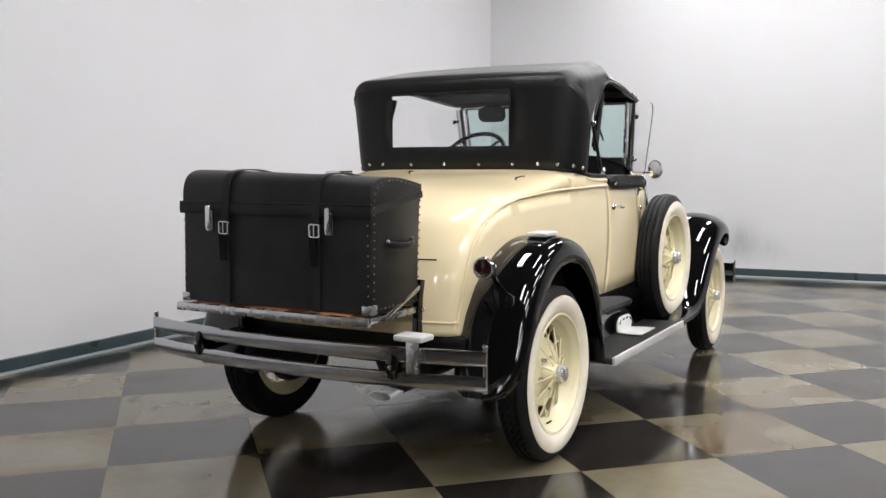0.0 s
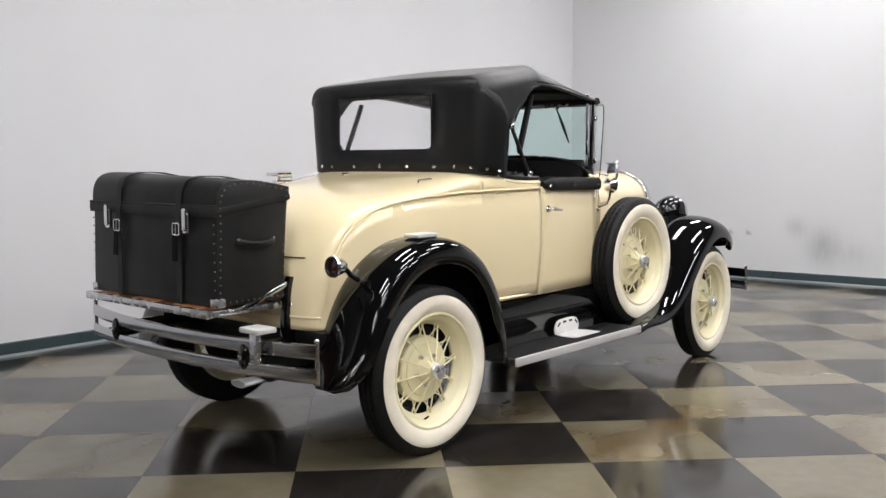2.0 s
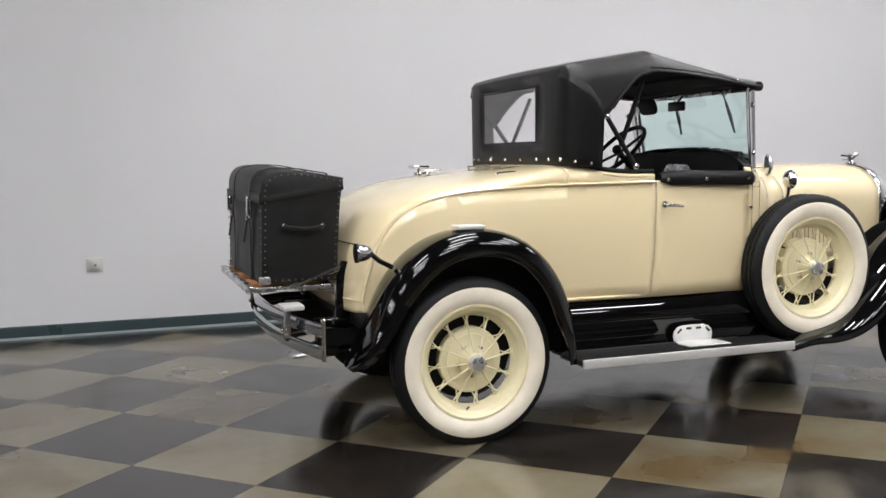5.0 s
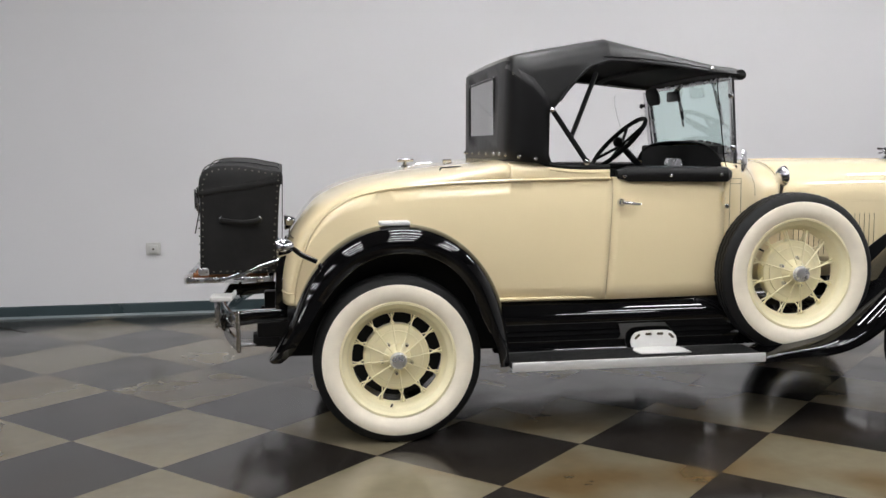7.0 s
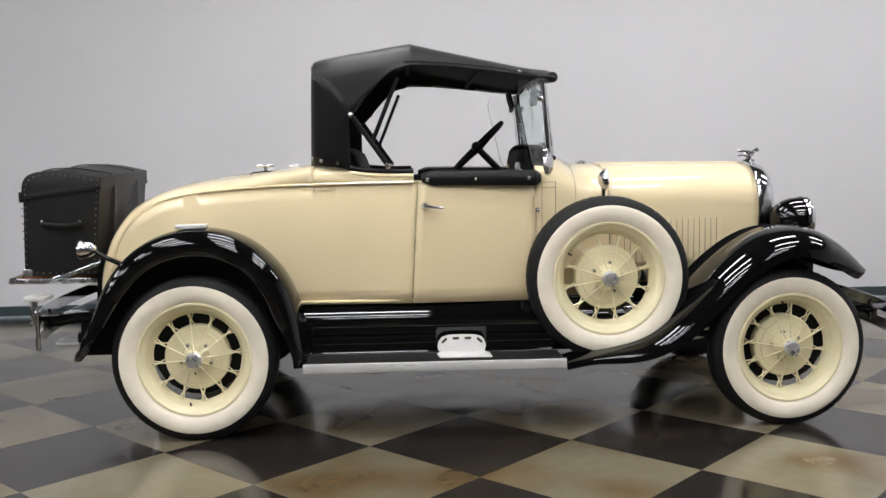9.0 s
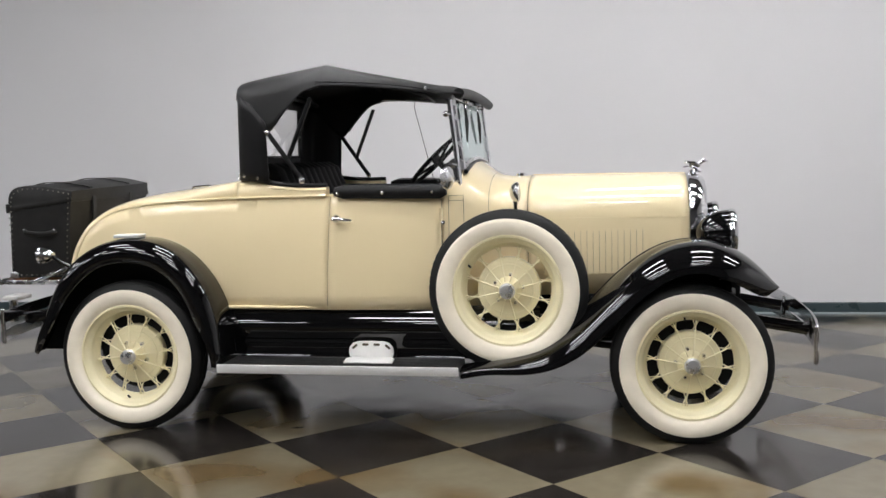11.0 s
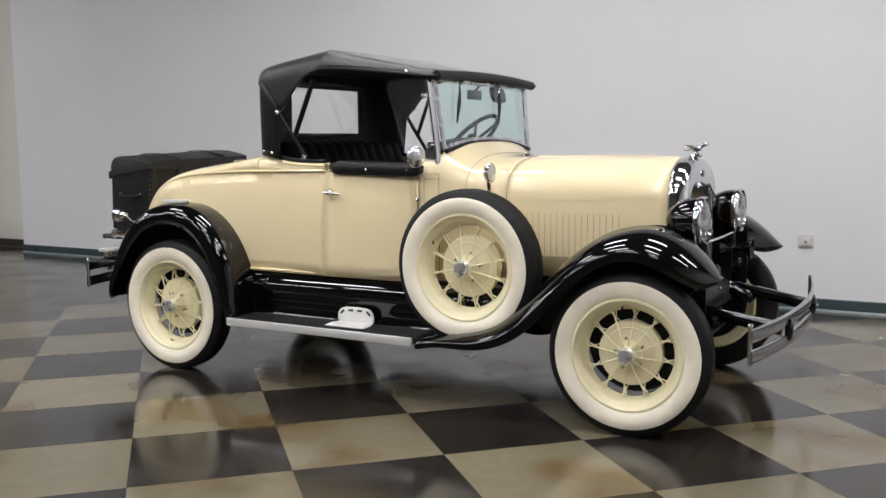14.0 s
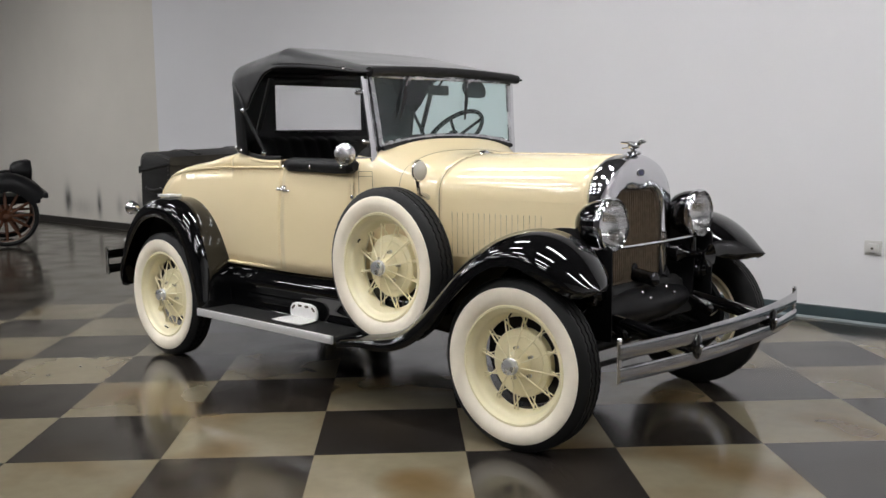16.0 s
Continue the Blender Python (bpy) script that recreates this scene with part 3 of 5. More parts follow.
# doors
for s, side in ((-1, "right"), (1, "left")):
    cols = []
    for x in np.linspace(0.9655, 1.503, 14):
        w = 0.610 - 0.022 * ((x - 0.967) / 0.533) ** 2
        k = 1 - smoothstep(0.9655, 1.10, x)
        cols.append([(x + k * door_line(z), s * (w + bulge(z)), z) for z in np.linspace(BOTTOM, 1.095, 9)] + [(x, s * (w - 0.01), 1.102), (x, s * (w - 0.05), 1.100), (x, s * (w - 0.058), 0.60)])
    door = thick(part("door", loft(cols, closed=False, caps=False), CREAM, car, "cream painted door", 45), 0.008)
    y = s * 0.628
    h = bmesh.new()
    moved(joined(h, lathe([(0.0, 0.016), (0.012, 0.014), (0.018, 0.006), (0.019, 0.0)], 18)), Matrix.Translation((1.010, y, 0.990)) @ (RIGHT if s < 0 else LEFT))
    rod((1.010, y, 0.990), (1.010, y + s * 0.034, 0.990), 0.006, 10, h)
    tube([(1.000, y + s * 0.034, 0.990), (1.030, y + s * 0.036, 0.989), (1.075, y + s * 0.034, 0.984), (1.092, y + s * 0.030, 0.982)], [0.009, 0.008, 0.0065, 0.004], 10, h)
    part("door_handle", h, CHROME, door, "chrome lever handle")
    pad = catmull([(0.998, 1.112), (1.12, 1.112), (1.30, 1.109), (1.46, 1.106), (1.530, 1.106)], 20)
    rings = []
    for i, (x, z) in enumerate(pad):
        k = min(1.0, 0.55 + 0.45 * min(i, 19 - i) / 2)
        rings.append([(x, s * (0.592 + a * k), z + b * k) for a, b in ((-0.045, 0.028), (0.0, 0.036), (0.030, 0.030), (0.042, 0.012), (0.042, -0.018), (0.032, -0.032), (0.0, -0.030), (-0.045, -0.02))])
    cover = part("door_top_cover", loft(rings), CANVAS, door, "black padded cover along the door top")
    for x in (1.022, 1.235, 1.470):
        part("snap", moved(ball((0, 0, 0), 0.0085, 10, 6), Matrix.Translation((x, s * 0.636, 1.106))), CHROME, door, "chrome snap")
    for z in (0.72, 1.0):
        part("hinge", rod((1.502, s * 0.598, z - 0.03), (1.502, s * 0.598, z + 0.03), 0.008, 10), CREAM, door)
        part("hinge_pin", ball((1.512, s * 0.606, z - 0.036), 0.011, 10, 6), CHROME, door, "chrome hinge pin")

# cowl and hood
def scuttle(x, hw, zt, zs, n, low=0.56, steps=12):
    pts = [(x, -hw, low), (x, -hw, (low + zs) / 2)]
    for k in range(2 * steps + 1):
        a = math.pi / 2 * (k / steps - 1)
        c, q = abs(math.cos(a)) ** (2 / n), abs(math.sin(a)) ** (2 / n)
        pts.append((x, hw * q * (1 if a > 0 else -1), zs + (zt - zs) * c))
    return pts + [(x, hw, (low + zs) / 2), (x, hw, low)]


COWL = catmull([(1.505, 0.588, 1.258, 1.055, 2.9), (1.56, 0.575, 1.256, 1.05, 2.8), (1.60, 0.555, 1.246, 1.04, 2.7), (1.65, 0.523, 1.212, 1.02, 2.6), (1.70, 0.485, 1.180, 1.00, 2.5), (1.745, 0.447, 1.166, 0.98, 2.4), (1.80, 0.412, 1.161, 0.967, 2.4), (1.882, 0.394, 1.160, 0.962, 2.36)], 26)
rows = [scuttle(*row) for row in COWL]
open_rows = [r for r in rows if r[0][0] < 1.592]
bm = loft([r for r in rows if r[0][0] > 1.580], closed=False, caps=False)
for side_pts in (slice(0, 6), slice(-6, None)):
    loft([r[side_pts] for r in open_rows], bm, closed=False, caps=False)
thick(part("dash_top", loft([r[5:-5] for r in open_rows], closed=False, caps=False), LINING, car, "black padded dash top behind the windshield", 60), 0.008)
cowl = thick(part("cowl", bm, CREAM, car, "cream painted cowl below the windshield", 60), 0.008)
HOOD = [(1.8835, 0.393, 1.160, 0.962, 2.35), (2.00, 0.378, 1.160, 0.962, 2.35), (2.25, 0.340, 1.159, 0.960, 2.3), (2.45, 0.310, 1.157, 0.958, 2.25), (2.640, 0.280, 1.154, 0.955, 2.2)]
HOOD = catmull(HOOD, 18)


def side_of_hood(x):
    return float(np.interp(x, HOOD[:, 0], HOOD[:, 1]))


hood = thick(part("hood", loft([scuttle(*row[:5], 0.60) for row in HOOD], closed=False, caps=False), CREAM, car, "cream painted folding hood with side louvres", 60), 0.006)
part("hinge_rod", tube([(x, 0, zt + 0.001) for x, hw, zt, zs, n in HOOD], 0.003, 8), CREAM, hood)
for s in (1, -1):
    part("hinge_rod", tube([(x, s * (hw + 0.0005), zs) for x, hw, zt, zs, n in HOOD], 0.001, 8), CREAM, hood)
    for k in range(17):
        x = 1.964 + 0.0290 * k
        rings = []
        for i, zz in enumerate(np.linspace(0.695, 0.908, 9)):
            q = math.sin(math.pi * i / 8) ** 0.35 if 0 < i < 8 else 0.05
            rings.append([(x + a, s * (side_of_hood(x + a) + b), zz) for a, b in ((-0.0055, -0.001), (-0.005, 0.0027 * q), (0.003, 0.0017 * q), (0.020, 0.0002))])
        louvre = part("louvre", loft(rings), CREAM, hood)
        slot = [[(x + a, s * (side_of_hood(x + a) + b), z) for a, b in ((-0.0064, -0.001), (-0.0064, 0.0024), (-0.0056, 0.0024), (-0.0056, -0.001))] for z in (0.706, 0.897)]
        part("slot", loft(slot), SEAM, louvre, "dark slot behind the louvre lip")
    part("hood_latch", box(2.02, 2.06, s * 0.385 - 0.01, s * 0.385 + 0.01, 0.61, 0.66, 0.004), CHROME, hood)
part("cowl_band", tube([(1.884, y, z + 0.001) for _, y, z in scuttle(1.884, 0.394, 1.161, 0.963, 2.36)], 0.0009, 6), SEAM, cowl, "dark seam between cowl and hood")
part("cowl_band", tube([(1.708, y, z) for _, y, z in scuttle(1.708, 0.4815, 1.1785, 0.998, 2.49)[2:-2]], 0.0008, 6), SEAM, cowl)
for s in (1, -1):
    for x, w in ((1.536, 0.5835), (1.602, 0.5555)):
        part("panel_seam", tube([(x, s * (w + 0.0005), z) for z in np.linspace(0.60, 1.085, 8)], 0.0009, 6), SEAM, cowl)
    for z in (1.062, 1.085):
        part("panel_seam", tube([(x, s * (np.interp(x, [1.536, 1.56, 1.602], [0.5835, 0.5755, 0.5555]) + 0.0005), z) for x in np.linspace(1.536, 1.602, 5)], 0.0008, 6), SEAM, cowl)
part("filler_cap", moved(lathe([(0.0, 0.014), (0.018, 0.013), (0.026, 0.008), (0.028, 0.0)], 20), Matrix.Translation((1.822, 0.0, 1.160))), CHROME, cowl, "chrome filler cap")

# radiator shell
def arch(hw, z0, z1, n, dip=0.0, steps=12):
    pts = [(-hw, z0)]
    zs = z1 - 0.21
    for k in range(2 * steps + 1):
        a = math.pi / 2 * (k / steps - 1)
        c, q = abs(math.cos(a)) ** (2 / n), abs(math.sin(a)) ** (2 / n)
        sag = dip * math.exp(-((a / 0.25) ** 2))
        pts.append((hw * q * (1 if a > 0 else -1), zs + (z1 - zs) * c - sag))
    return pts + [(hw, z0)]


outer0, outer1 = arch(0.283, 0.60, 1.158, 2.3), arch(0.276, 0.60, 1.150, 2.3)
inner1 = [(y * 1.0, z) for y, z in arch(0.200, 0.605, 1.020, 3.6, 0.018)]
rings = [[(2.637, y, z) for y, z in outer0], [(2.652, y * 1.01, z + 0.001) for y, z in outer0], [(2.690, y * 1.003, z - 0.002) for y, z in outer0], [(2.714, y * 0.982, z - 0.007) for y, z in outer1], [(2.725, y * 0.945, z - 0.020) for y, z in outer1], [(2.724, y * 1.06, z + 0.010) for y, z in inner1], [(2.716, y, z) for y, z in inner1], [(2.690, y * 0.98, z - 0.004) for y, z in inner1]]
shell = thick(part("radiator_shell", loft(rings, closed=False, caps=False), CHROME, car, "polished chrome radiator shell", 50), 0.004)
core = bmesh.new()
slab([(y * 0.985, z - 0.003) for y, z in inner1], "x", 2.668, 2.692, bm=core)
part("radiator_core", core, GRILLE, shell, "brown radiator core behind the shell")
for k in range(26):
    y = -0.190 + 0.380 * k / 25
    top = 1.0 - 0.03 * abs(y / 0.19) ** 3 - (0.05 if abs(y) > 0.16 else 0) - (0.03 if abs(y) > 0.178 else 0)
    part("core_fin", box(2.692, 2.698, y - 0.0012, y + 0.0012, 0.612, top), GRILLE, shell)
part("badge", moved(lathe([(0.0, 0.006), (0.022, 0.005), (0.0245, 0.0)], 24), Matrix.Translation((2.726, 0, 1.080)) @ FORWARD @ Matrix.Diagonal((0.62, 1, 1, 1))), BADGE, shell, "dark blue oval badge")
part("badge_rim", moved(lathe([(0.0235, 0.004), (0.0265, 0.004), (0.0265, -0.004), (0.0235, -0.004)], 24, loop=True), Matrix.Translation((2.726, 0, 1.080)) @ FORWARD @ Matrix.Diagonal((0.64, 1, 1, 1))), CHROME, shell)
part("crank_hole_cover", moved(lathe([(0.0, 0.008), (0.02, 0.006), (0.024, 0.0)], 20), Matrix.Translation((2.698, 0, 0.66)) @ FORWARD), CHASSIS, shell)
orn = bmesh.new()
joined(orn, moved(lathe([(0.0, 0.022), (0.012, 0.022), (0.016, 0.016), (0.030, 0.014), (0.033, 0.006), (0.028, 0.0), (0.0, 0.0)], 20), Matrix.Translation((2.690, 0, 1.156))))
ball((2.688, 0, 1.193), 0.020, 14, 8, orn, (1.5, 0.75, 0.85))
rod((2.708, 0, 1.198), (2.726, 0, 1.214), 0.009, 10, orn)
ball((2.730, 0, 1.214), 0.0115, 12, 8, orn, (1.15, 0.9, 0.95))
tube([(2.738, 0, 1.213), (2.752, 0, 1.210)], [0.005, 0.002], 8, orn)
for s in (1, -1):
    tube([(2.702, s * 0.012, 1.198), (2.684, s * 0.024, 1.206), (2.655, s * 0.028, 1.208), (2.642, s * 0.028, 1.209)], [0.010, 0.015, 0.012, 0.004], 8, orn, flat=0.006)
tube([(2.672, 0, 1.192), (2.650, 0, 1.186), (2.632, 0, 1.184)], [0.010, 0.012, 0.008], 8, orn, flat=0.004)
part("radiator_ornament", orn, CHROME, car, "chrome bird ornament on the radiator cap")

# fenders
def fender(name, path, sect, label):
    """Sweep a section (y, drop) along (x, z) points; the drop goes inward across the path. Closed 5 mm shell."""
    n = len(path)
    rings = []
    for i, (x, z) in enumerate(path):
        a, b = path[max(i - 1, 0)], path[min(i + 1, n - 1)]
        d = np.array(b) - np.array(a)
        d = d / np.linalg.norm(d)
        nx, nz = -d[1], d[0]
        s = sect(i / (n - 1), x)
        skin = [(x - nx * q, y, z - nz * q) for y, q in s]
        under = [(x - nx * (q + 0.006), y + (0.004 if k == 0 else 0), z - nz * (q + 0.006)) for k, (y, q) in enumerate(s)]
        rings.append(skin + under[::-1])
    return rings


REAR_PATH = catmull([(-0.540, 0.360), (-0.475, 0.455), (-0.425, 0.565), (-0.385, 0.680), (-0.317, 0.776), (-0.206, 0.868), (-0.085, 0.912), (0.015, 0.923), (0.158, 0.907), (0.284, 0.842), (0.384, 0.736), (0.450, 0.602), (0.478, 0.474), (0.482, 0.318)], 56)
FRONT_PATH = catmull([(1.605, 0.326), (1.70, 0.344), (1.80, 0.362), (1.896, 0.388), (1.98, 0.430), (2.053, 0.484), (2.132, 0.556), (2.20, 0.626), (2.27, 0.698), (2.34, 0.760), (2.42, 0.817), (2.52, 0.864), (2.665, 0.882), (2.790, 0.846), (2.874, 0.790), (2.940, 0.725), (2.980, 0.676)], 128)
FRONT_PATH = evened(FRONT_PATH, 128)
REAR_PATH = evened(REAR_PATH, 64, 2)


def rear_section(s):
    def f(t, x):
        tip = smoothstep(0.0, 0.30, t)
        g = (0.50 + 0.50 * tip) * (1 - 0.55 * smoothstep(0.84, 1.0, t))
        u = max(0.0, 1 - t / 0.075)
        bow = math.sqrt(1 - u * u)
        mid = 0.655
        out = mid + (0.800 - 0.025 * (1 - smoothstep(0.0, 0.12, t)) - mid) * (0.35 + 0.65 * bow)
        inn = mid + (0.535 - mid) * (0.35 + 0.65 * bow)
        g *= 0.3 + 0.7 * bow
        return [(s * y, q * g) for y, q in ((inn, 0.012), (inn + 0.4 * (mid - inn), 0.004), (mid + 0.005, 0.0), (mid + 0.48 * (out - mid), 0.003), (out - 0.044, 0.010), (out - 0.022, 0.023), (out - 0.008, 0.043), (out - 0.002, 0.068), (out + 0.001, 0.098), (out - 0.006, 0.104))]
    return f


def front_section(s):
    def f(t, x):
        low = smoothstep(1.60, 1.95, x)
        u = min(1.0, max(0.0, (x - 2.74) / 0.240))
        round_end = math.sqrt(1 - u * u) ** 0.7
        v = min(1.0, max(0.0, (x - 2.775) / 0.203))
        tip_y = 0.690
        out = tip_y + (0.815 - tip_y) * round_end
        inn = tip_y - (tip_y - (0.59 - 0.215 * low)) * math.sqrt(1 - v * v) ** 0.8
        flank = smoothstep(1.80, 2.02, x) * (1 - smoothstep(2.52, 2.76, x))
        mid = (inn + out) / 2 + 0.01 * (1 - u) - 0.035 * flank
        d = 0.18 + 0.82 * round_end
        lip = (0.022 + 0.088 * smoothstep(1.68, 2.12, x)) * d
        n = 2.1 + 0.5 * (1 - smoothstep(1.75, 1.98, x))
        pts = [(mid + (inn - mid) * k / 6, (0.018 + 0.058 * smoothstep(1.85, 2.1, x) + 0.095 * flank + 0.050 * smoothstep(2.62, 2.85, x)) * (0.35 * d + 0.65 * math.sqrt(1 - v * v)) * (k / 6) ** (2.2 - 0.4 * flank)) for k in range(6, 0, -1)]
        for k in range(0, 11):
            a = math.pi / 2 * k / 10
            pts.append((mid + (out - mid) * math.sin(a) ** (2 / n), lip * (1 - math.cos(a) ** (2 / n))))
        pts += [(out + 0.001, lip + 0.012 * d), (out - 0.006, lip + 0.014 * d)]
        wide = 1.035 if s > 0 else 1.0
        return [(s * y * wide, q) for y, q in pts]
    return f


def liner(path, low, s, y0, y1):
    """The black inner panel of a wheel well, below a fender's line."""
    pts = [(x, z - 0.012) for x, z in path if z > low]
    pts = pts + [(pts[-1][0], low), (pts[0][0], low)]
    return slab(pts, "y", min(s * y0, s * y1), max(s * y0, s * y1))


for s in (-1, 1):
    part("wheel_well", liner(REAR_PATH, 0.36, s, 0.612, 0.618), CHASSIS, car, "black inner wheel well")
    f = part("rear_fender", loft(fender("rear_fender", REAR_PATH, rear_section(s), "")), BLACK, car, "glossy black rear fender", 60)
    part("fender_step", slab(rounded(-0.068, 0.062, min(s * 0.64, s * 0.73), max(s * 0.64, s * 0.73), 0.012), "z", 0.917, 0.933, 0.004), ALUMINIUM, f, "pale metal step pad")
    f = part("front_fender", loft(fender("front_fender", FRONT_PATH, front_section(s), "")), BLACK, car, "glossy black front fender", 60)
    apron = [(-0.020, 0.573), (0.0, 0.566), (0.016, 0.552), (0.030, 0.536), (0.042, 0.519), (0.051, 0.501), (0.056, 0.482), (0.055, 0.462), (0.044, 0.43), (0.036, 0.40), (0.03, 0.37), (0.045, 0.338)]
    rings = [[(x, s * (0.575 + a), z) for a, z in apron] + [(x, s * (0.56), z) for a, z in apron[::-1]] for x in np.linspace(0.44, 1.95, 14)]
    valance = [[(x, s * 0.392, np.interp(x, FRONT_PATH[:, 0], FRONT_PATH[:, 1]) - 0.050 - 0.02 * (x > 2.7)), (x, s * 0.370, 0.60), (x, s * 0.362, 0.47), (x, s * 0.350, 0.47), (x, s * 0.358, 0.60), (x, s * 0.380, np.interp(x, FRONT_PATH[:, 0], FRONT_PATH[:, 1]) - 0.055 - 0.02 * (x > 2.7))] for x in np.linspace(2.15, 2.79, 14)]
    part("wheel_well", liner([p for p in FRONT_PATH if 2.10 < p[0] < 2.86], 0.42, s, 0.415, 0.421), CHASSIS, car, "black inner wheel well")
    part("fender_valance", loft(valance), CHASSIS, f, "black inner panel between fender and frame", 50)
    part("splash_apron", loft(rings), BLACK, car, "glossy black splash apron below the body", 50)
    y0, y1 = sorted((s * 0.60, s * 0.826))
    board = part("running_board", box(0.478, 1.600, y0, y1, 0.306, 0.333, 0.004), MAT, car, "black rubber covered running board")
    for k in range(12):
        y = s * (0.625 + 0.0155 * k)
        part("mat_rib", box(0.485, 1.594, y - 0.004, y + 0.004, 0.333, 0.3355), MAT, board)
    part("edge_trim", box(0.474, 1.604, min(s * 0.822, s * 0.836), max(s * 0.822, s * 0.836), 0.302, 0.341, 0.003), ALUMINIUM, board, "bright aluminium edge trim")

# step plate on the right running board
step = part("step_plate", slab([(1.062, -0.770), (1.290, -0.770), (1.284, -0.690), (1.262, -0.642), (1.070, -0.642), (1.050, -0.690)], "z", 0.3405, 0.3465, 0.002), WHITE_ENAMEL, car, "pale cast metal step plate")
guard = [(1.040, 0.346), (1.034, 0.372), (1.040, 0.398), (1.058, 0.418), (1.090, 0.427), (1.155, 0.429), (1.220, 0.427), (1.252, 0.418), (1.270, 0.398), (1.276, 0.372), (1.270, 0.346)]
guard = [(1.056 + (x - 1.036) * 0.90, 0.346 + (z - 0.346) * 0.90) for x, z in guard]
part("kick_guard", slab(guard, "y", -0.648, -0.636, 0.003), WHITE_ENAMEL, step, "white slotted upright guard")
for x, z, lean in ((1.085, 0.394, -42), (1.137, 0.404, 0), (1.191, 0.404, 0), (1.243, 0.394, 42)):
    b = slab(rounded(-0.015, 0.015, -0.0055, 0.0055, 0.004, 2), "y", -0.6495, -0.647)
    part("slot", moved(b, Matrix.Translation((x, 0, z)) @ Matrix.Rotation(radians(lean), 4, "Y")), SEAM, step)

# chassis
frame_bm = bmesh.new()
for s in (1, -1):
    box(-0.60, 2.72, s * 0.36 - 0.035, s * 0.36 + 0.035, 0.40, 0.50, 0.006, frame_bm)
box(-0.42, -0.30, -0.36, 0.36, 0.42, 0.50, 0.006, frame_bm)
box(2.66, 2.74, -0.40, 0.40, 0.46, 0.58, 0.012, frame_bm)
box(-0.46, 1.80, -0.56, 0.56, 0.50, 0.558, 0.01, frame_bm)
chassis = part("chassis", frame_bm, CHASSIS, car, "black steel chassis rails")
for x, z in ((0.0, R_REAR), (AXLE_F, R_TYRE - 0.02)):
    part("axle", rod((x, -0.66, z), (x, 0.66, z), 0.030, 12), CHASSIS, chassis)
part("differential", ball((0.0, 0, R_REAR), 0.13, 18, 12, None, (0.8, 1.0, 1.0)), CHASSIS, chassis)
part("engine_pan", box(1.85, 2.62, -0.24, 0.24, 0.34, 0.60, 0.05), CHASSIS, chassis)
for s in (1, -1):
    for x, z in ((0.0, R_REAR), (AXLE_F, R_TYRE)):
        # brake backing plates, oversized and black to stand for shade seen through the wheels
        part("backing_shade_plate", moved(lathe([(0.0, 0.02), (0.15, 0.02), (0.155, 0.0), (0.0, 0.0)], 28), Matrix.Translation((x, s * 0.625, z + 0.030)) @ RIGHT @ Matrix.Scale(1.35, 4)), CHASSIS, chassis)
    part("radius_rod", rod((AXLE_F, s * 0.42, 0.33), (1.7, s * 0.10, 0.36), 0.016, 8), CHASSIS, chassis)
    arm = bmesh.new()
    tube([(2.70, s * 0.36, 0.50), (2.80, s * 0.37, 0.50), (2.98, s * 0.36, 0.470), (3.165, s * 0.345, 0.438)], 0.022, 8, arm, flat=0.030)
    part("front_bumper_arm", arm, BLACK, chassis)
    arm = bmesh.new()
    tube([(-0.42, s * 0.42 + 0.04, 0.50), (-0.60, s * 0.44 + 0.04, 0.50), (-0.735, s * 0.46 + 0.042, 0.486)], 0.016, 8, arm, flat=0.034)
    part("rear_bumper_arm", arm, BLACK, chassis)
    part("spring_shackle", box(-0.62, -0.50, s * 0.36 - 0.03, s * 0.36 + 0.03, 0.36, 0.42, 0.01), CHASSIS, chassis)
    shock = bmesh.new()
    joined(shock, moved(lathe([(0.0, 0.07), (0.025, 0.07), (0.035, 0.055), (0.055, 0.05), (0.062, 0.03), (0.062, 0.0), (0.0, 0.0)], 22), Matrix.Translation((2.76, s * 0.43, 0.615)) @ FORWARD))
    rod((2.77, s * 0.40, 0.60), (2.66, s * 0.52, 0.42), 0.012, 8, shock)
    part("shock_absorber", shock, BLACK, chassis)
tie = bmesh.new()
tube([(2.74, -0.58, 0.30), (2.75, 0, 0.29), (2.74, 0.58, 0.30)], 0.012, 8, tie)
part("tie_rod", tie, CHASSIS, chassis)
spring = bmesh.new()
for k in range(5):
    w = 0.56 - 0.09 * k
    tube([(AXLE_F + 0.09, -w, 0.40 + 0.018 * k - 0.06), (AXLE_F + 0.09, -w / 2, 0.435 + 0.018 * k), (AXLE_F + 0.09, 0, 0.45 + 0.018 * k), (AXLE_F + 0.09, w / 2, 0.435 + 0.018 * k), (AXLE_F + 0.09, w, 0.40 + 0.018 * k - 0.06)], 0.024, 8, spring, flat=0.006)
part("leaf_spring", spring, CHASSIS, chassis)
horn = bmesh.new()
joined(horn, moved(lathe([(0.0, -0.10), (0.038, -0.10), (0.042, -0.05), (0.018, -0.02), (0.016, 0.04), (0.030, 0.075), (0.052, 0.095), (0.050, 0.098), (0.0, 0.06)], 22), Matrix.Translation((2.80, 0.32, 0.70)) @ FORWARD))
part("horn", horn, BLACK, car, "black trumpet horn below the headlight")
rings = []
for k in range(9):
    t = k / 8
    x = 2.70 + 0.10 * t
    z = 0.60 - 0.16 * t * t
    rings.append([(x, -0.34, z), (x, 0.34, z), (x - 0.008, 0.34, z - 0.008), (x - 0.008, -0.34, z - 0.008)])
part("front_apron", loft(rings), LINING, car, "black apron below the radiator")
cover = bmesh.new()
rings = []
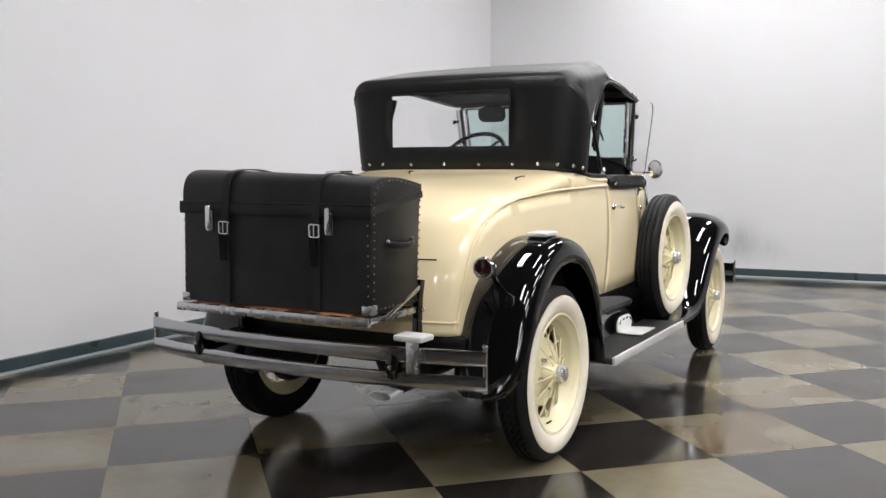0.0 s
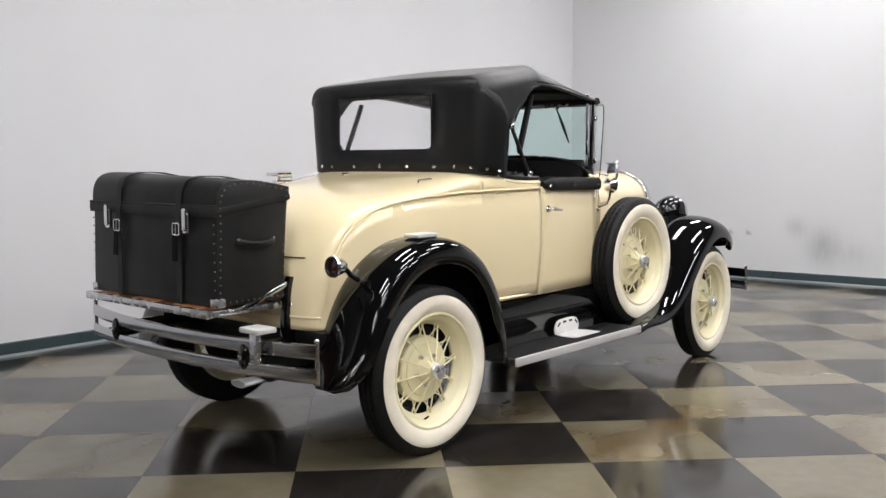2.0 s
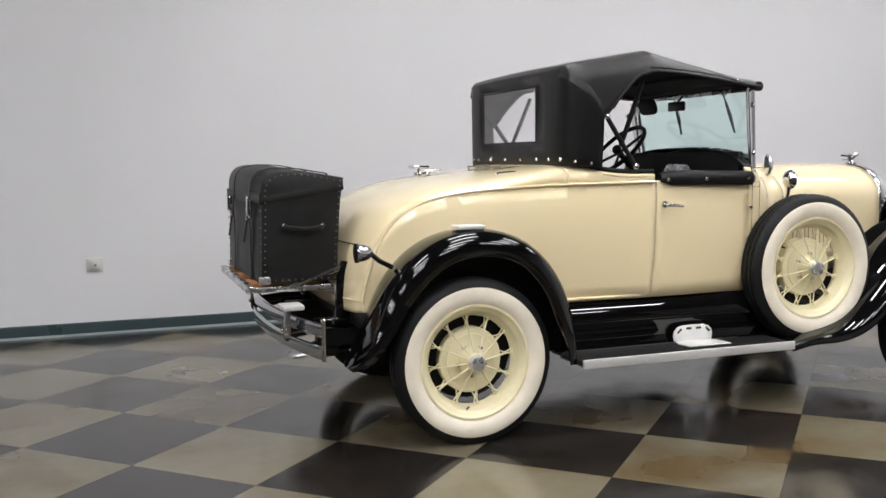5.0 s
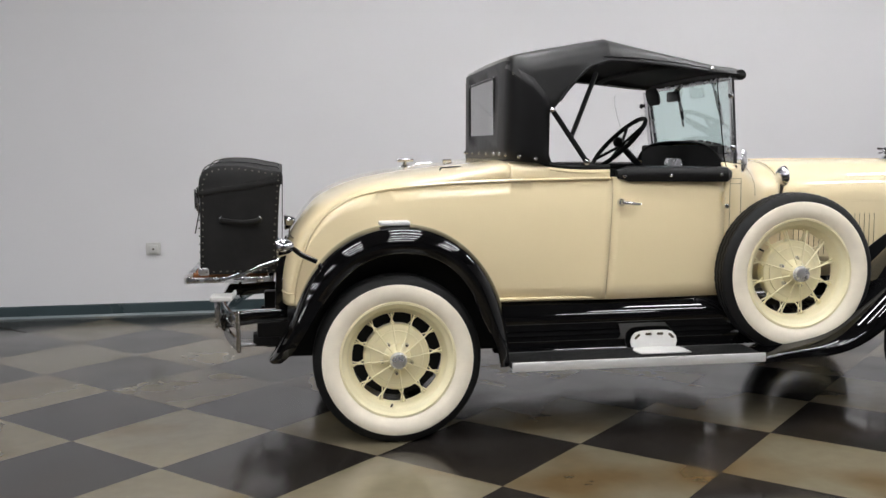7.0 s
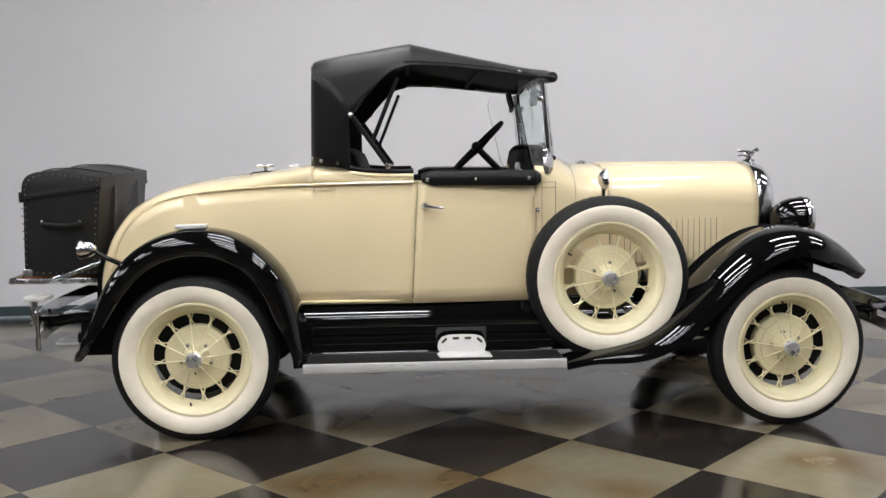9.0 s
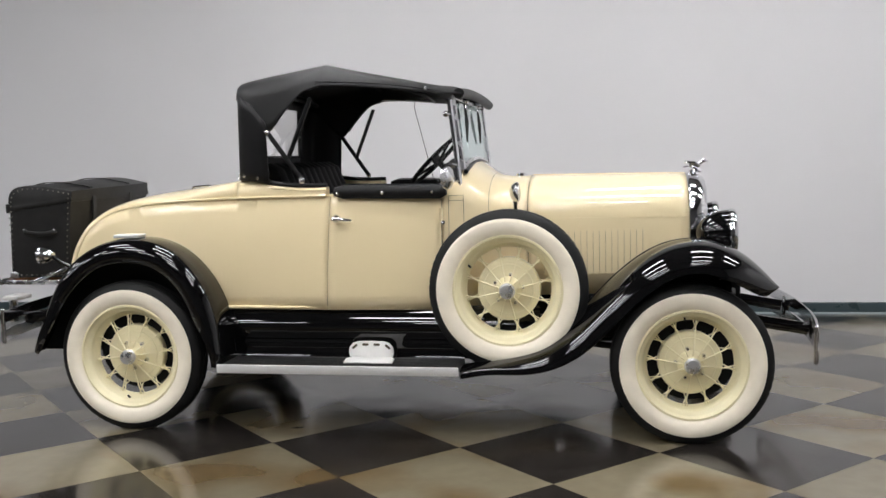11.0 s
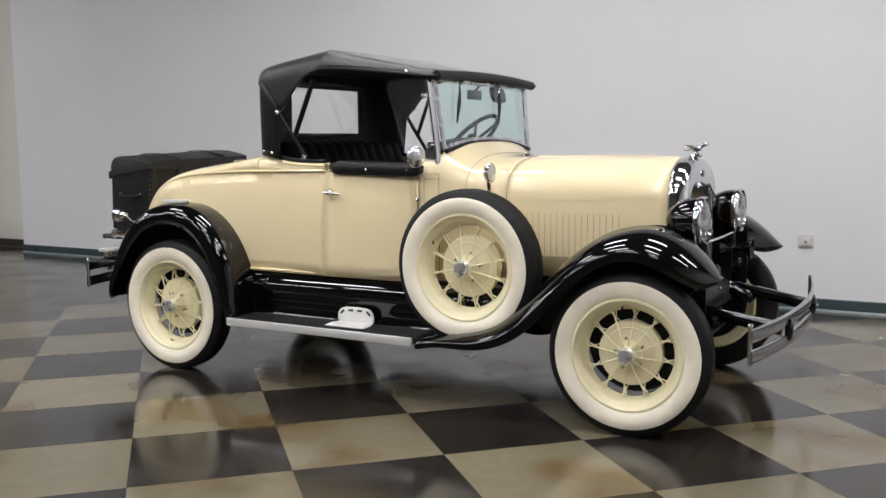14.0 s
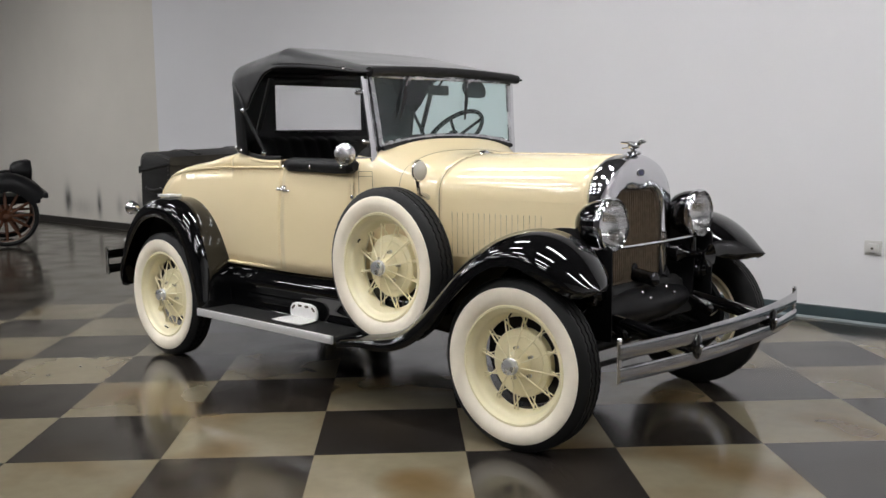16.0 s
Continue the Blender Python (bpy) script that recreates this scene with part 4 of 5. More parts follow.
for k in range(11):
    y = -0.335 + 0.067 * k
    b = 1 - 0.35 * (y / 0.335) ** 2
    rings.append([(2.725 + 0.10 * b * math.sin(q), y, 0.50 + 0.085 * b * math.cos(q)) for q in np.linspace(-0.5, 2.7, 12)])
part("spring_cover", loft(rings), CHASSIS, car, "rounded black spring cover below the radiator", 50)
for s in (1, -1):
    frame_end = bmesh.new()
    tube(catmull([(2.66, s * 0.36, 0.47), (2.76, s * 0.36, 0.49), (2.86, s * 0.36, 0.465), (2.90, s * 0.36, 0.43)], 10), [0.035] * 8 + [0.028, 0.02], 10, frame_end)
    part("frame_horn", frame_end, BLACK, chassis, "curved black frame end")
    stay = bmesh.new()
    tube([(2.775, s * 0.371, 0.80), (2.770, s * 0.40, 0.72), (2.74, s * 0.44, 0.66)], 0.020, 10, stay)
    part("lamp_stay", stay, BLACK, chassis)
    for x, z in ((2.80, 0.575), (2.84, 0.555)):
        part("bolt", ball((x, s * 0.10, z), 0.008, 10, 6), CHROME, chassis)
crank = bmesh.new()
rod((2.70, 0, 0.635), (2.80, 0, 0.620), 0.030, 14, crank)
ball((2.80, 0, 0.620), 0.034, 14, 8, crank, (0.6, 1, 1))
part("crank_bracket", crank, BLACK, chassis, "black crank bracket")
ex = bmesh.new()
tube([(0.2, -0.30, 0.37), (-0.36, -0.32, 0.368), (-0.56, -0.352, 0.370)], 0.022, 12, ex)
part("exhaust_pipe", ex, CHASSIS, chassis)
tip = lathe([(0.026, 0.0), (0.030, 0.06), (0.040, 0.15), (0.037, 0.152), (0.027, 0.06), (0.022, 0.0)], 22, loop=True)
part("exhaust_tip", moved(tip, Matrix.Translation((-0.53, -0.352, 0.370)) @ REARWARD @ Matrix.Diagonal((0.40, 1.25, 1.22, 1))), ALUMINIUM, chassis, "flared chrome exhaust tip")

# bumpers
def bumper(name, x_end, x_mid, y0, y1, z0, z1, label, clamps):
    yc, hy = (y0 + y1) / 2, (y1 - y0) / 2
    h = 0.055
    top = None
    for zb in (z1 - h, z0):
        rings = []
        for k in range(33):
            t = k / 16 - 1
            x = x_mid + (x_end - x_mid) * abs(t) ** 2.2
            g = 1 if x_mid > 0 else -1
            sec = [(0.0085, 0.003), (0.0095, 0.010), (0.0100, h * 0.5), (0.0095, h - 0.010), (0.0085, h - 0.003), (0.005, h), (-0.002, h), (-0.002, 0.0), (0.005, 0.0)]
            rings.append([(x + g * a, yc + hy * t, zb + b) for a, b in sec])
        ob = part(name if top is None else "lower_bar", loft(rings), BUMPER, top or car, label if top is None else "")
        top = top or ob
    for t in (-1, 1):
        y = yc + hy * t * 0.99
        pin = bmesh.new()
        rod((x_end, y, z0 - 0.006), (x_end, y, z1 + 0.010), 0.009, 10, pin)
        ball((x_end, y, z1 + 0.012), 0.011, 10, 6, pin)
        part("end_pin", pin, CHROME, top)
    g = 1 if x_mid > 0 else -1
    for y in clamps:
        t = (y - yc) / hy
        x = x_mid + (x_end - x_mid) * abs(t) ** 2.2
        part("clamp", moved(lathe([(0.0, 0.020), (0.018, 0.019), (0.028, 0.013), (0.031, 0.004), (0.030, -0.01)], 22), Matrix.Translation((x + g * 0.004, y, (z0 + z1) / 2)) @ (FORWARD if g > 0 else REARWARD) @ Matrix.Diagonal((1.65, 0.85, 1, 1))), BLACK, top, "black oval clamp")
        part("clamp_bolt", moved(ball((0, 0, 0), 0.010, 12, 8), Matrix.Translation((x + g * 0.024, y, (z0 + z1) / 2))), CHROME, top)
    return top


bumper("front_bumper", 3.115, 3.195, -0.775, 0.745, 0.370, 0.508, "chrome double bar front bumper", (-0.34, 0.34))
bumper("rear_bumper", -0.655, -0.765, -0.765, 0.850, 0.420, 0.565, "chrome double bar rear bumper", (-0.425, 0.508))
pad = part("bumper_step_pad", slab(rounded(-0.785, -0.690, -0.575, -0.455, 0.012), "z", 0.596, 0.616, 0.005), PLASTIC, car, "cream rubber step pad above the rear bumper")
part("bracket", box(-0.768, -0.745, -0.545, -0.500, 0.48, 0.596, 0.003), NICKEL, pad)

# trunk rack
rack = bmesh.new()
box(-0.885, -0.520, -0.395, -0.365, 0.652, 0.676, 0.004, rack)
box(-0.885, -0.520, 0.455, 0.485, 0.652, 0.676, 0.004, rack)
box(-0.905, -0.878, -0.432, 0.462, 0.656, 0.6868, 0.004, rack)
box(-0.545, -0.520, -0.395, 0.485, 0.652, 0.676, 0.004, rack)
luggage_rack = part("luggage_rack", rack, NICKEL, car, "bright metal folding luggage rack")
for y in (-0.24, 0.05, 0.33):
    part("slat", box(-0.874, -0.550, y - 0.09, y + 0.09, 0.6605, 0.6855, 0.002), WOOD, luggage_rack, "orange-brown wooden slat")
for y in (-0.392, 0.482):
    arm = bmesh.new()
    tube([(-0.720, y, 0.668), (-0.470, y, 0.752)], 0.005, 8, arm, flat=0.011)
    part("rack_arm", arm, BUMPER, luggage_rack)
    plate = slab([(-0.520, 0.50), (-0.440, 0.50), (-0.430, 0.62), (-0.452, 0.770), (-0.486, 0.775), (-0.510, 0.70)], "y", y - 0.006 if y < 0 else y - 0.02, y + 0.02 if y < 0 else y + 0.006, 0.003)
    part("rack_mount", plate, BLACK, luggage_rack, "black mounting plate")
    part("mount_bolt", ball((-0.480, y - 0.008 if y < 0 else y + 0.008, 0.66), 0.009, 10, 6), CHROME, luggage_rack)

# lamps
for s in (-1, 1):
    y = -0.371 if s < 0 else 0.349
    bowl = part("headlight", moved(lathe([(0.0, -0.158), (0.030, -0.154), (0.062, -0.136), (0.086, -0.104), (0.100, -0.064), (0.105, -0.020), (0.106, 0.0), (0.104, 0.0), (0.096, -0.06), (0.06, -0.13), (0.0, -0.15)], 36), Matrix.Translation((2.820, y, 0.884)) @ FORWARD), BLACK, car, "glossy black headlight bowl")
    part("headlight_rim", moved(lathe([(0.107, -0.016), (0.111, -0.004), (0.109, 0.012), (0.103, 0.018), (0.100, 0.012), (0.104, 0.0)], 36, loop=True), Matrix.Translation((2.820, y, 0.884)) @ FORWARD), CHROME, bowl, "chrome rim")
    part("reflector", moved(lathe([(0.102, 0.002), (0.085, -0.045), (0.055, -0.085), (0.02, -0.10), (0.0, -0.102)], 30), Matrix.Translation((2.820, y, 0.884)) @ FORWARD), REFLECTOR, bowl)
    lens = part("lens", moved(lathe([(0.0, 0.030), (0.035, 0.027), (0.070, 0.020), (0.102, 0.009), (0.102, 0.005), (0.070, 0.016), (0.035, 0.023), (0.0, 0.026)], 36), Matrix.Translation((2.820, y, 0.884)) @ FORWARD), LENS, bowl, "fluted glass lens")
    lens.visible_shadow = False
    part("lamp_post", rod((2.795, y, 0.79), (2.795, y, 0.70), 0.016, 10), BLACK, bowl)
    lamp = part("cowl_lamp", moved(lathe([(0.0, -0.034), (0.018, -0.031), (0.034, -0.021), (0.046, -0.006), (0.050, 0.004), (0.046, 0.010), (0.0, 0.010)], 28), Matrix.Translation((1.842, s * 0.485, 1.090)) @ FORWARD), CHROME, car, "small chrome cowl lamp")
    stalk = bmesh.new()
    tube([(1.835, s * 0.485, 1.060), (1.835, s * 0.482, 1.020), (1.830, s * 0.470, 0.985), (1.82, s * 0.395, 0.960)], [0.013, 0.010, 0.010, 0.014], 10, stalk)
    part("lamp_stalk", stalk, CHROME, lamp)
    part("lamp_glass", moved(lathe([(0.0, 0.019), (0.02, 0.018), (0.036, 0.014), (0.044, 0.0105), (0.0, 0.0102)], 26), Matrix.Translation((1.842, s * 0.485, 1.090)) @ FORWARD), PALE_GLASS, lamp)
    ty = s * 0.665
    tail = part("tail_lamp", moved(lathe([(0.0, -0.062), (0.016, -0.058), (0.030, -0.040), (0.037, -0.015), (0.040, 0.0), (0.043, 0.004), (0.041, 0.012), (0.034, 0.012), (0.034, 0.004), (0.0, 0.003)], 26), Matrix.Translation((-0.482, ty, 0.832)) @ REARWARD), CHROME, car, "chrome tail lamp on a black arm")
    part("tail_lens", moved(lathe([(0.0, 0.012), (0.02, 0.010), (0.034, 0.005), (0.034, 0.002)], 22), Matrix.Translation((-0.484, ty, 0.832)) @ REARWARD), RED_LENS, tail, "dark red lens")
    tail_arm = bmesh.new()
    tube([(-0.430, ty, 0.828), (-0.390, s * 0.655, 0.795), (-0.330, s * 0.64, 0.765)], 0.011, 10, tail_arm)
    part("tail_arm", tail_arm, BLACK, tail)
bar = bmesh.new()
tube(catmull([(2.700, -0.66, 0.850), (2.79, -0.50, 0.805), (2.812, -0.37, 0.788), (2.822, 0.0, 0.784), (2.812, 0.37, 0.788), (2.79, 0.50, 0.805), (2.700, 0.66, 0.850)], 30), 0.0075, 10, bar)
part("headlight_bar", bar, CHROME, car, "curved chrome headlight bar")

# windshield
ws = bmesh.new()
BASE = [(1.596, y, 1.252 - 0.045 * (abs(y) / 0.485) ** 2.2) for y in np.linspace(-0.485, 0.485, 21)]
tube(BASE, 0.011, 8, ws)
tube([(1.556, -0.508, 1.534), (1.556, 0.508, 1.534)], 0.010, 8, ws)
for s in (-1, 1):
    rod((1.596, s * 0.485, 1.205), (1.556, s * 0.508, 1.534), 0.011, 8, ws)
seal = tube([(x + 0.010, y, z - 0.016) for x, y, z in BASE], 0.011, 8)
windshield = part("windshield_frame", ws, NICKEL, car, "bright metal windshield frame with an arched base")
rows = []
for k in range(21):
    x0, y0, z0 = BASE[k]
    y1 = y0 * 0.508 / 0.485
    rows.append([(x0 + 0.002, y0, z0), (1.558, y1, 1.534), (1.553, y1, 1.534), (x0 - 0.003, y0, z0)])
part("windshield_seal", seal, CHASSIS, windshield, "black rubber seal")
pane = part("windshield_glass", loft(rows), TEAL, windshield, "green tinted glass", 60)
pane.visible_shadow = False
for s in (-1, 1):
    post = bmesh.new()
    tube([(1.585, s * 0.520, 1.08), (1.578, s * 0.522, 1.20), (1.545, s * 0.545, 1.530)], 0.013, 8, post, flat=0.024)
    part("windshield_post", post, CHROME, windshield, "chrome post")
    hinge = lambda z: Vector((1.578 - 0.1 * (z - 1.20), s * (0.534 + 0.07 * (z - 1.20)), z))
    swing = Vector((-0.68, s * 0.733, 0))
    facing = Vector((0.733, s * 0.68, 0)) * 0.0025
    corner = [(0.014, 1.135), (0.085, 1.132), (0.128, 1.140), (0.150, 1.168), (0.196, 1.440), (0.202, 1.486), (0.190, 1.516), (0.160, 1.528), (0.014, 1.530)]
    rings = [[hinge(z) + swing * w + facing * k for w, z in corner] for k in (-1, 1)]
    wing = part("wind_wing", loft(rings), CLEAR, windshield, "clear glass wind wing swung outward")
    wing.visible_shadow = False
    for z in (1.455, 1.225):
        clip = bmesh.new()
        p, q = hinge(z), hinge(z) + swing * 0.030
        rod(p, q, 0.007, 8, clip)
        ball(q, 0.015, 12, 8, clip, (1.0, 1.0, 0.9))
        part("wing_clip", clip, CHROME, windshield, "chrome wing clip")
    wiper = bmesh.new()
    y0, y1 = (-0.285, -0.360) if s < 0 else (0.155, 0.110)
    ym = y0 + (y1 - y0) * 0.55
    rod((1.574, y0, 1.530), (1.594, ym, 1.425), 0.0050, 6, wiper)
    rod((1.560, y0, 1.535), (1.594, y0, 1.525), 0.010, 8, wiper)
    arm = part("wiper", wiper, NICKEL, windshield, "metal wiper arm hanging over the glass")
    part("wiper_blade", tube([(1.583, y0 + 0.2 * (y1 - y0), 1.490), (1.592, ym, 1.420), (1.598, y1, 1.330)], [0.006, 0.010, 0.004], 6), RUBBER, arm, "black rubber blade")
mir = bmesh.new()
joined(mir, moved(lathe([(0.0, 0.016), (0.030, 0.012), (0.043, 0.002), (0.045, -0.006), (0.041, -0.008), (0.0, -0.006)], 26), Matrix.Translation((1.552, -0.678, 1.168)) @ Matrix.Rotation(radians(-25), 4, "Z") @ FORWARD @ Matrix.Scale(1.15, 4)))
mirror = part("side_mirror", mir, NICKEL, car, "round chrome side mirror")
part("mirror_glass", moved(lathe([(0.0, 0.002), (0.040, 0.002), (0.040, 0.0), (0.0, 0.0)], 24), Matrix.Translation((1.5440, -0.678, 1.168)) @ Matrix.Rotation(radians(-25), 4, "Z") @ REARWARD @ Matrix.Scale(1.15, 4)), REFLECTOR, mirror, "mirror glass facing the rear")
part("mirror_arm", tube([(1.56, -0.678, 1.160), (1.56, -0.65, 1.150), (1.575, -0.57, 1.150), (1.58, -0.525, 1.150)], 0.006, 8), CHROME, mirror)
inner = part("rear_view_mirror", box(1.492, 1.502, -0.06, 0.09, 1.455, 1.505, 0.010), CHASSIS, car, "small dark rear view mirror")
part("mirror_stem", rod((1.50, 0.015, 1.50), (1.535, 0.015, 1.535), 0.006, 8), CHASSIS, inner)
visor = slab(rounded(-0.09, 0.09, -0.045, 0.045, 0.042), "x", 0, 0.012, 0.003)
part("sun_visor", moved(visor, Matrix.Translation((1.49, 0.30, 1.49)) @ Matrix.Rotation(radians(-15), 4, "Y")), LINING, car, "black sun visor")

# soft top
ROOF = catmull([(0.512, 1.600, 0.520, 1.580), (0.518, 1.622, 0.560, 1.568), (0.535, 1.638, 0.592, 1.545), (0.600, 1.652, 0.620, 1.478), (0.690, 1.668, 0.624, 1.396), (0.765, 1.680, 0.623, 1.478), (0.855, 1.696, 0.620, 1.568), (0.930, 1.708, 0.617, 1.597), (0.952, 1.711, 0.616, 1.602), (0.975, 1.707, 0.615, 1.603), (1.10, 1.679, 0.604, 1.598), (1.30, 1.638, 0.586, 1.578), (1.48, 1.601, 0.567, 1.556), (1.575, 1.589, 0.558, 1.548), (1.602, 1.572, 0.551, 1.546)], 112)


def roof_ring(x, zt, hw, zl):
    """Half of the section from the ridge to the lower edge at the side."""
    r = float(np.interp(x, [0.51, 0.62, 0.95, 1.30, 1.60], [0.075, 0.105, 0.115, 0.090, 0.050]))
    pts = [(y, zt - 0.010 * (y / hw) ** 2) for y in np.linspace(0, hw - r, 9)]
    start = pts[-1][1]
    for k in range(1, 9):
        a = math.pi / 2 * k / 8
        pts.append((hw - r + r * math.sin(a), start - r * 0.9 * (1 - math.cos(a))))
    last = pts[-1][1]
    for k in range(1, 5):
        pts.append((hw + 0.001 * k, last + (min(zl, last) - last) * k / 4))
    low, out = max(zl, last - 10), []
    for a, b in zip([pts[0]] + pts, pts):
        if b[1] >= zl:
            out.append(b)
        else:
            t = (a[1] - zl) / max(a[1] - b[1], 1e-6)
            out.append((a[0] + (b[0] - a[0]) * min(max(t, 0), 1), zl) if a[1] > zl else (out[-1][0], out[-1][1] - 1e-4))
    return out


rings = []
for x, zt, hw, zl in ROOF:
    half = roof_ring(x, zt, hw, zl)
    rings.append([(x, -y, z) for y, z in half[::-1]] + [(x, y * 1.04, z) for y, z in half[1:]])
top = thick(part("soft_top", loft(rings, closed=False, caps=False), TOP_CLOTH, car, "black cloth folding top with a peaked roof", 50), 0.010)
lining = []
for x, zt, hw, zl in ROOF[18:-3]:
    half = roof_ring(x, zt - 0.016, hw - 0.014, zl + 0.002)
    lining.append([(x, -y, z) for y, z in half[::-1]] + [(x, y * 1.04, z) for y, z in half[1:]])
thick(part("roof_lining", loft(lining, closed=False, caps=False), LINING, top, "black roof lining", 50), 0.003)
for s in (-1, 1):
    fold = [(x, s * (np.interp(x, ROOF[:, 0], ROOF[:, 2]) * (1.04 if s > 0 else 1) + 0.001), z) for x, z in catmull([(0.93, 1.620), (1.136, 1.610), (1.335, 1.588), (1.53, 1.556)], 16)]
    part("valance_piping", tube(fold, 0.003, 6), CANVAS, top, "black piping along the roof edge")
    hem = [(x, s * (hw * (1.04 if s > 0 else 1) + 0.006), min(zl, zt - 0.02)) for x, zt, hw, zl in ROOF[36:]]
    part("hem", tube(hem, 0.006, 8), CANVAS, top)
    part("snap", ball((1.44, s * 0.580, 1.572), 0.010, 10, 6), CHROME, top, "chrome snap")
roll = [(1.590, y, 1.548 + 0.018 * (1 - (y / 0.55) ** 2)) for y in np.linspace(-0.550, 0.550, 15)]
part("header_bow", tube(roll, 0.026, 12, flat=0.024), CANVAS, top, "padded black front edge")

# rear curtain with its window
W0, W1, WZ0, WZ1 = -0.292, 0.368, 1.286, 1.548
plan = [(0.672, -0.628), (0.640, -0.628), (0.600, -0.624), (0.562, -0.612), (0.532, -0.588), (0.514, -0.552), (0.507, -0.500), (0.505, -0.40), (0.504, W0), (0.503, -0.1), (0.503, 0.1), (0.504, W1), (0.505, 0.43), (0.507, 0.500), (0.514, 0.552), (0.532, 0.588), (0.562, 0.612), (0.600, 0.624), (0.640, 0.628), (0.672, 0.628)]


def curtain_top(x):
    return float(np.interp(x, [0.505, 0.53, 0.60, 0.69], [1.61, 1.60, 1.530, 1.415]))


def curtain_low(x, y):
    return float(np.interp(x, [0.505, 0.54, 0.60, 0.64, 0.672], [1.176, 1.175, 1.169, 1.162, 1.156]))


bm = bmesh.new()
levels = [0.0, 0.12, 0.2515, 0.5, 0.75, 0.868, 1.0]
cols = []
for x, y in plan:
    lo, hi = curtain_low(x, y), curtain_top(x)
    col = []
    for i, t in enumerate(levels):
        z = lo + (hi - lo) * t
        hi = min(curtain_top(x), float(np.interp(abs(y), [0.49, 0.54, 0.575, 0.60, 0.63], [1.625, 1.612, 1.592, 1.565, 1.53])))
        z = lo + (hi - lo) * t
        if x < 0.506:
            z = [lo, 1.23, WZ0, 1.37, 1.46, WZ1, hi][i]
        lean = 0.010 * math.sin(math.pi * t) * (x < 0.56)
        cx = x - 0.012 * (1 - t) * (x < 0.56)
        col.append(bm.verts.new((cx + 0.0, y * (1.0 - 0.012 * (1 - t) - 0.022 * (1 - t) ** 1.5 * (abs(y) > 0.5) + 0.04 * t * (y > 0.42)), z)))
    cols.append(col)
for i in range(len(plan) - 1):
    for k in range(len(levels) - 1):
        if W0 - 0.01 <= plan[i][1] < W1 - 0.01 and 2 <= k <= 4:
            continue
        bm.faces.new((cols[i][k], cols[i + 1][k], cols[i + 1][k + 1], cols[i][k + 1]))
curtain = thick(part("rear_curtain", bm, CANVAS, car, "black cloth rear curtain with a clear window", 50), 0.006)
curtain.matrix_basis = Matrix.Translation((0.012, 0, 0))
film = part("curtain_window", box(0.494, 0.4965, W0 - 0.008, W1 + 0.008, WZ0 - 0.008, WZ1 + 0.008), FILM, curtain, "clear plastic rear window")
film.visible_shadow = False
edge = [(0.4935, y, z) for y, z in rounded(W0, W1, WZ0, WZ1, 0.006, 2)]
part("window_binding", tube(edge, 0.005, 6, closed=True), CANVAS, curtain)
for y in (-0.595, -0.535, -0.44, -0.31, -0.13, 0.06, 0.25, 0.42, 0.50, 0.57):
    x = 0.489 + 0.035 * smoothstep(0.50, 0.60, abs(y)) + 0.02 * (abs(y) > 0.58)
    z = 1.205 - 0.01 * smoothstep(0.50, 0.60, abs(y))
    part("snap", ball((x, y, z), 0.009, 10, 6), CHROME, curtain, "chrome snap")
for s in (-1, 1):
    part("snap", ball((0.615, s * 0.612, 1.185), 0.009, 10, 6), CHROME, curtain, "chrome snap")
binding = [(x - 0.013 * (x < 0.56), y * (0.988 - 0.022 * (abs(y) > 0.5)), curtain_low(x, y) + 0.004) for x, y in plan]
part("hem", tube(binding, 0.006, 8), CANVAS, curtain)

# top irons
for s in (-1, 1):
    iron = bmesh.new()
    tube([(0.692, s * 0.634, 1.395), (0.851, s * 0.622, 1.170)], 0.008, 8, iron, flat=0.012)
    iron_ob = part("top_iron", iron, CHASSIS, car, "black folding top iron")
    bow = bmesh.new()
    tube([(0.788, s * 0.612, 1.285), (0.898, s * 0.600, 1.55)], 0.010, 8, bow, flat=0.018)
    part("bow_iron", bow, CHASSIS, iron_ob)
    part("pivot", ball((0.692, s * 0.640, 1.393), 0.013, 12, 8), CHROME, iron_ob, "chrome pivot")
    part("pivot", ball((0.851, s * 0.630, 1.170), 0.015, 12, 8), CHROME, iron_ob, "chrome pivot")
    part("pivot", ball((0.783, s * 0.616, 1.276), 0.013, 12, 8), CHASSIS, iron_ob)
for x, z in ((0.56, 1.60), (0.95, 1.682), (1.28, 1.60)):
    b = [(x, y, z - 0.02 * (abs(y) / 0.58) ** 4) for y in np.linspace(-0.575, 0.575, 13)]
    part("roof_bow", tube(b, 0.012, 8), LINING, car, "black roof bow")

# cabin
cabin = part("cabin_floor", box(0.50, 1.60, -0.545, 0.545, 0.560, 0.600), LINING, car, "black cabin floor")
part("dashboard", box(1.508, 1.545, -0.505, 0.505, 1.03, 1.236, 0.012), LINING, car, "black dashboard")
part("instrument_panel", slab(rounded(-0.13, 0.13, 1.06, 1.17, 0.05), "x", 1.496, 1.5075, 0.003), NICKEL, car, "oval metal instrument panel")
part("bulkhead", box(1.62, 1.64, -0.46, 0.46, 0.56, 1.12), LINING, car, "black bulkhead")
for s in (-1, 1):
    y0, y1 = sorted((s * 0.530, s * 0.545))
    part("door_trim", box(0.56, 1.50, y0, y1, 0.60, 1.108, 0.004), LINING, car, "black door trim")
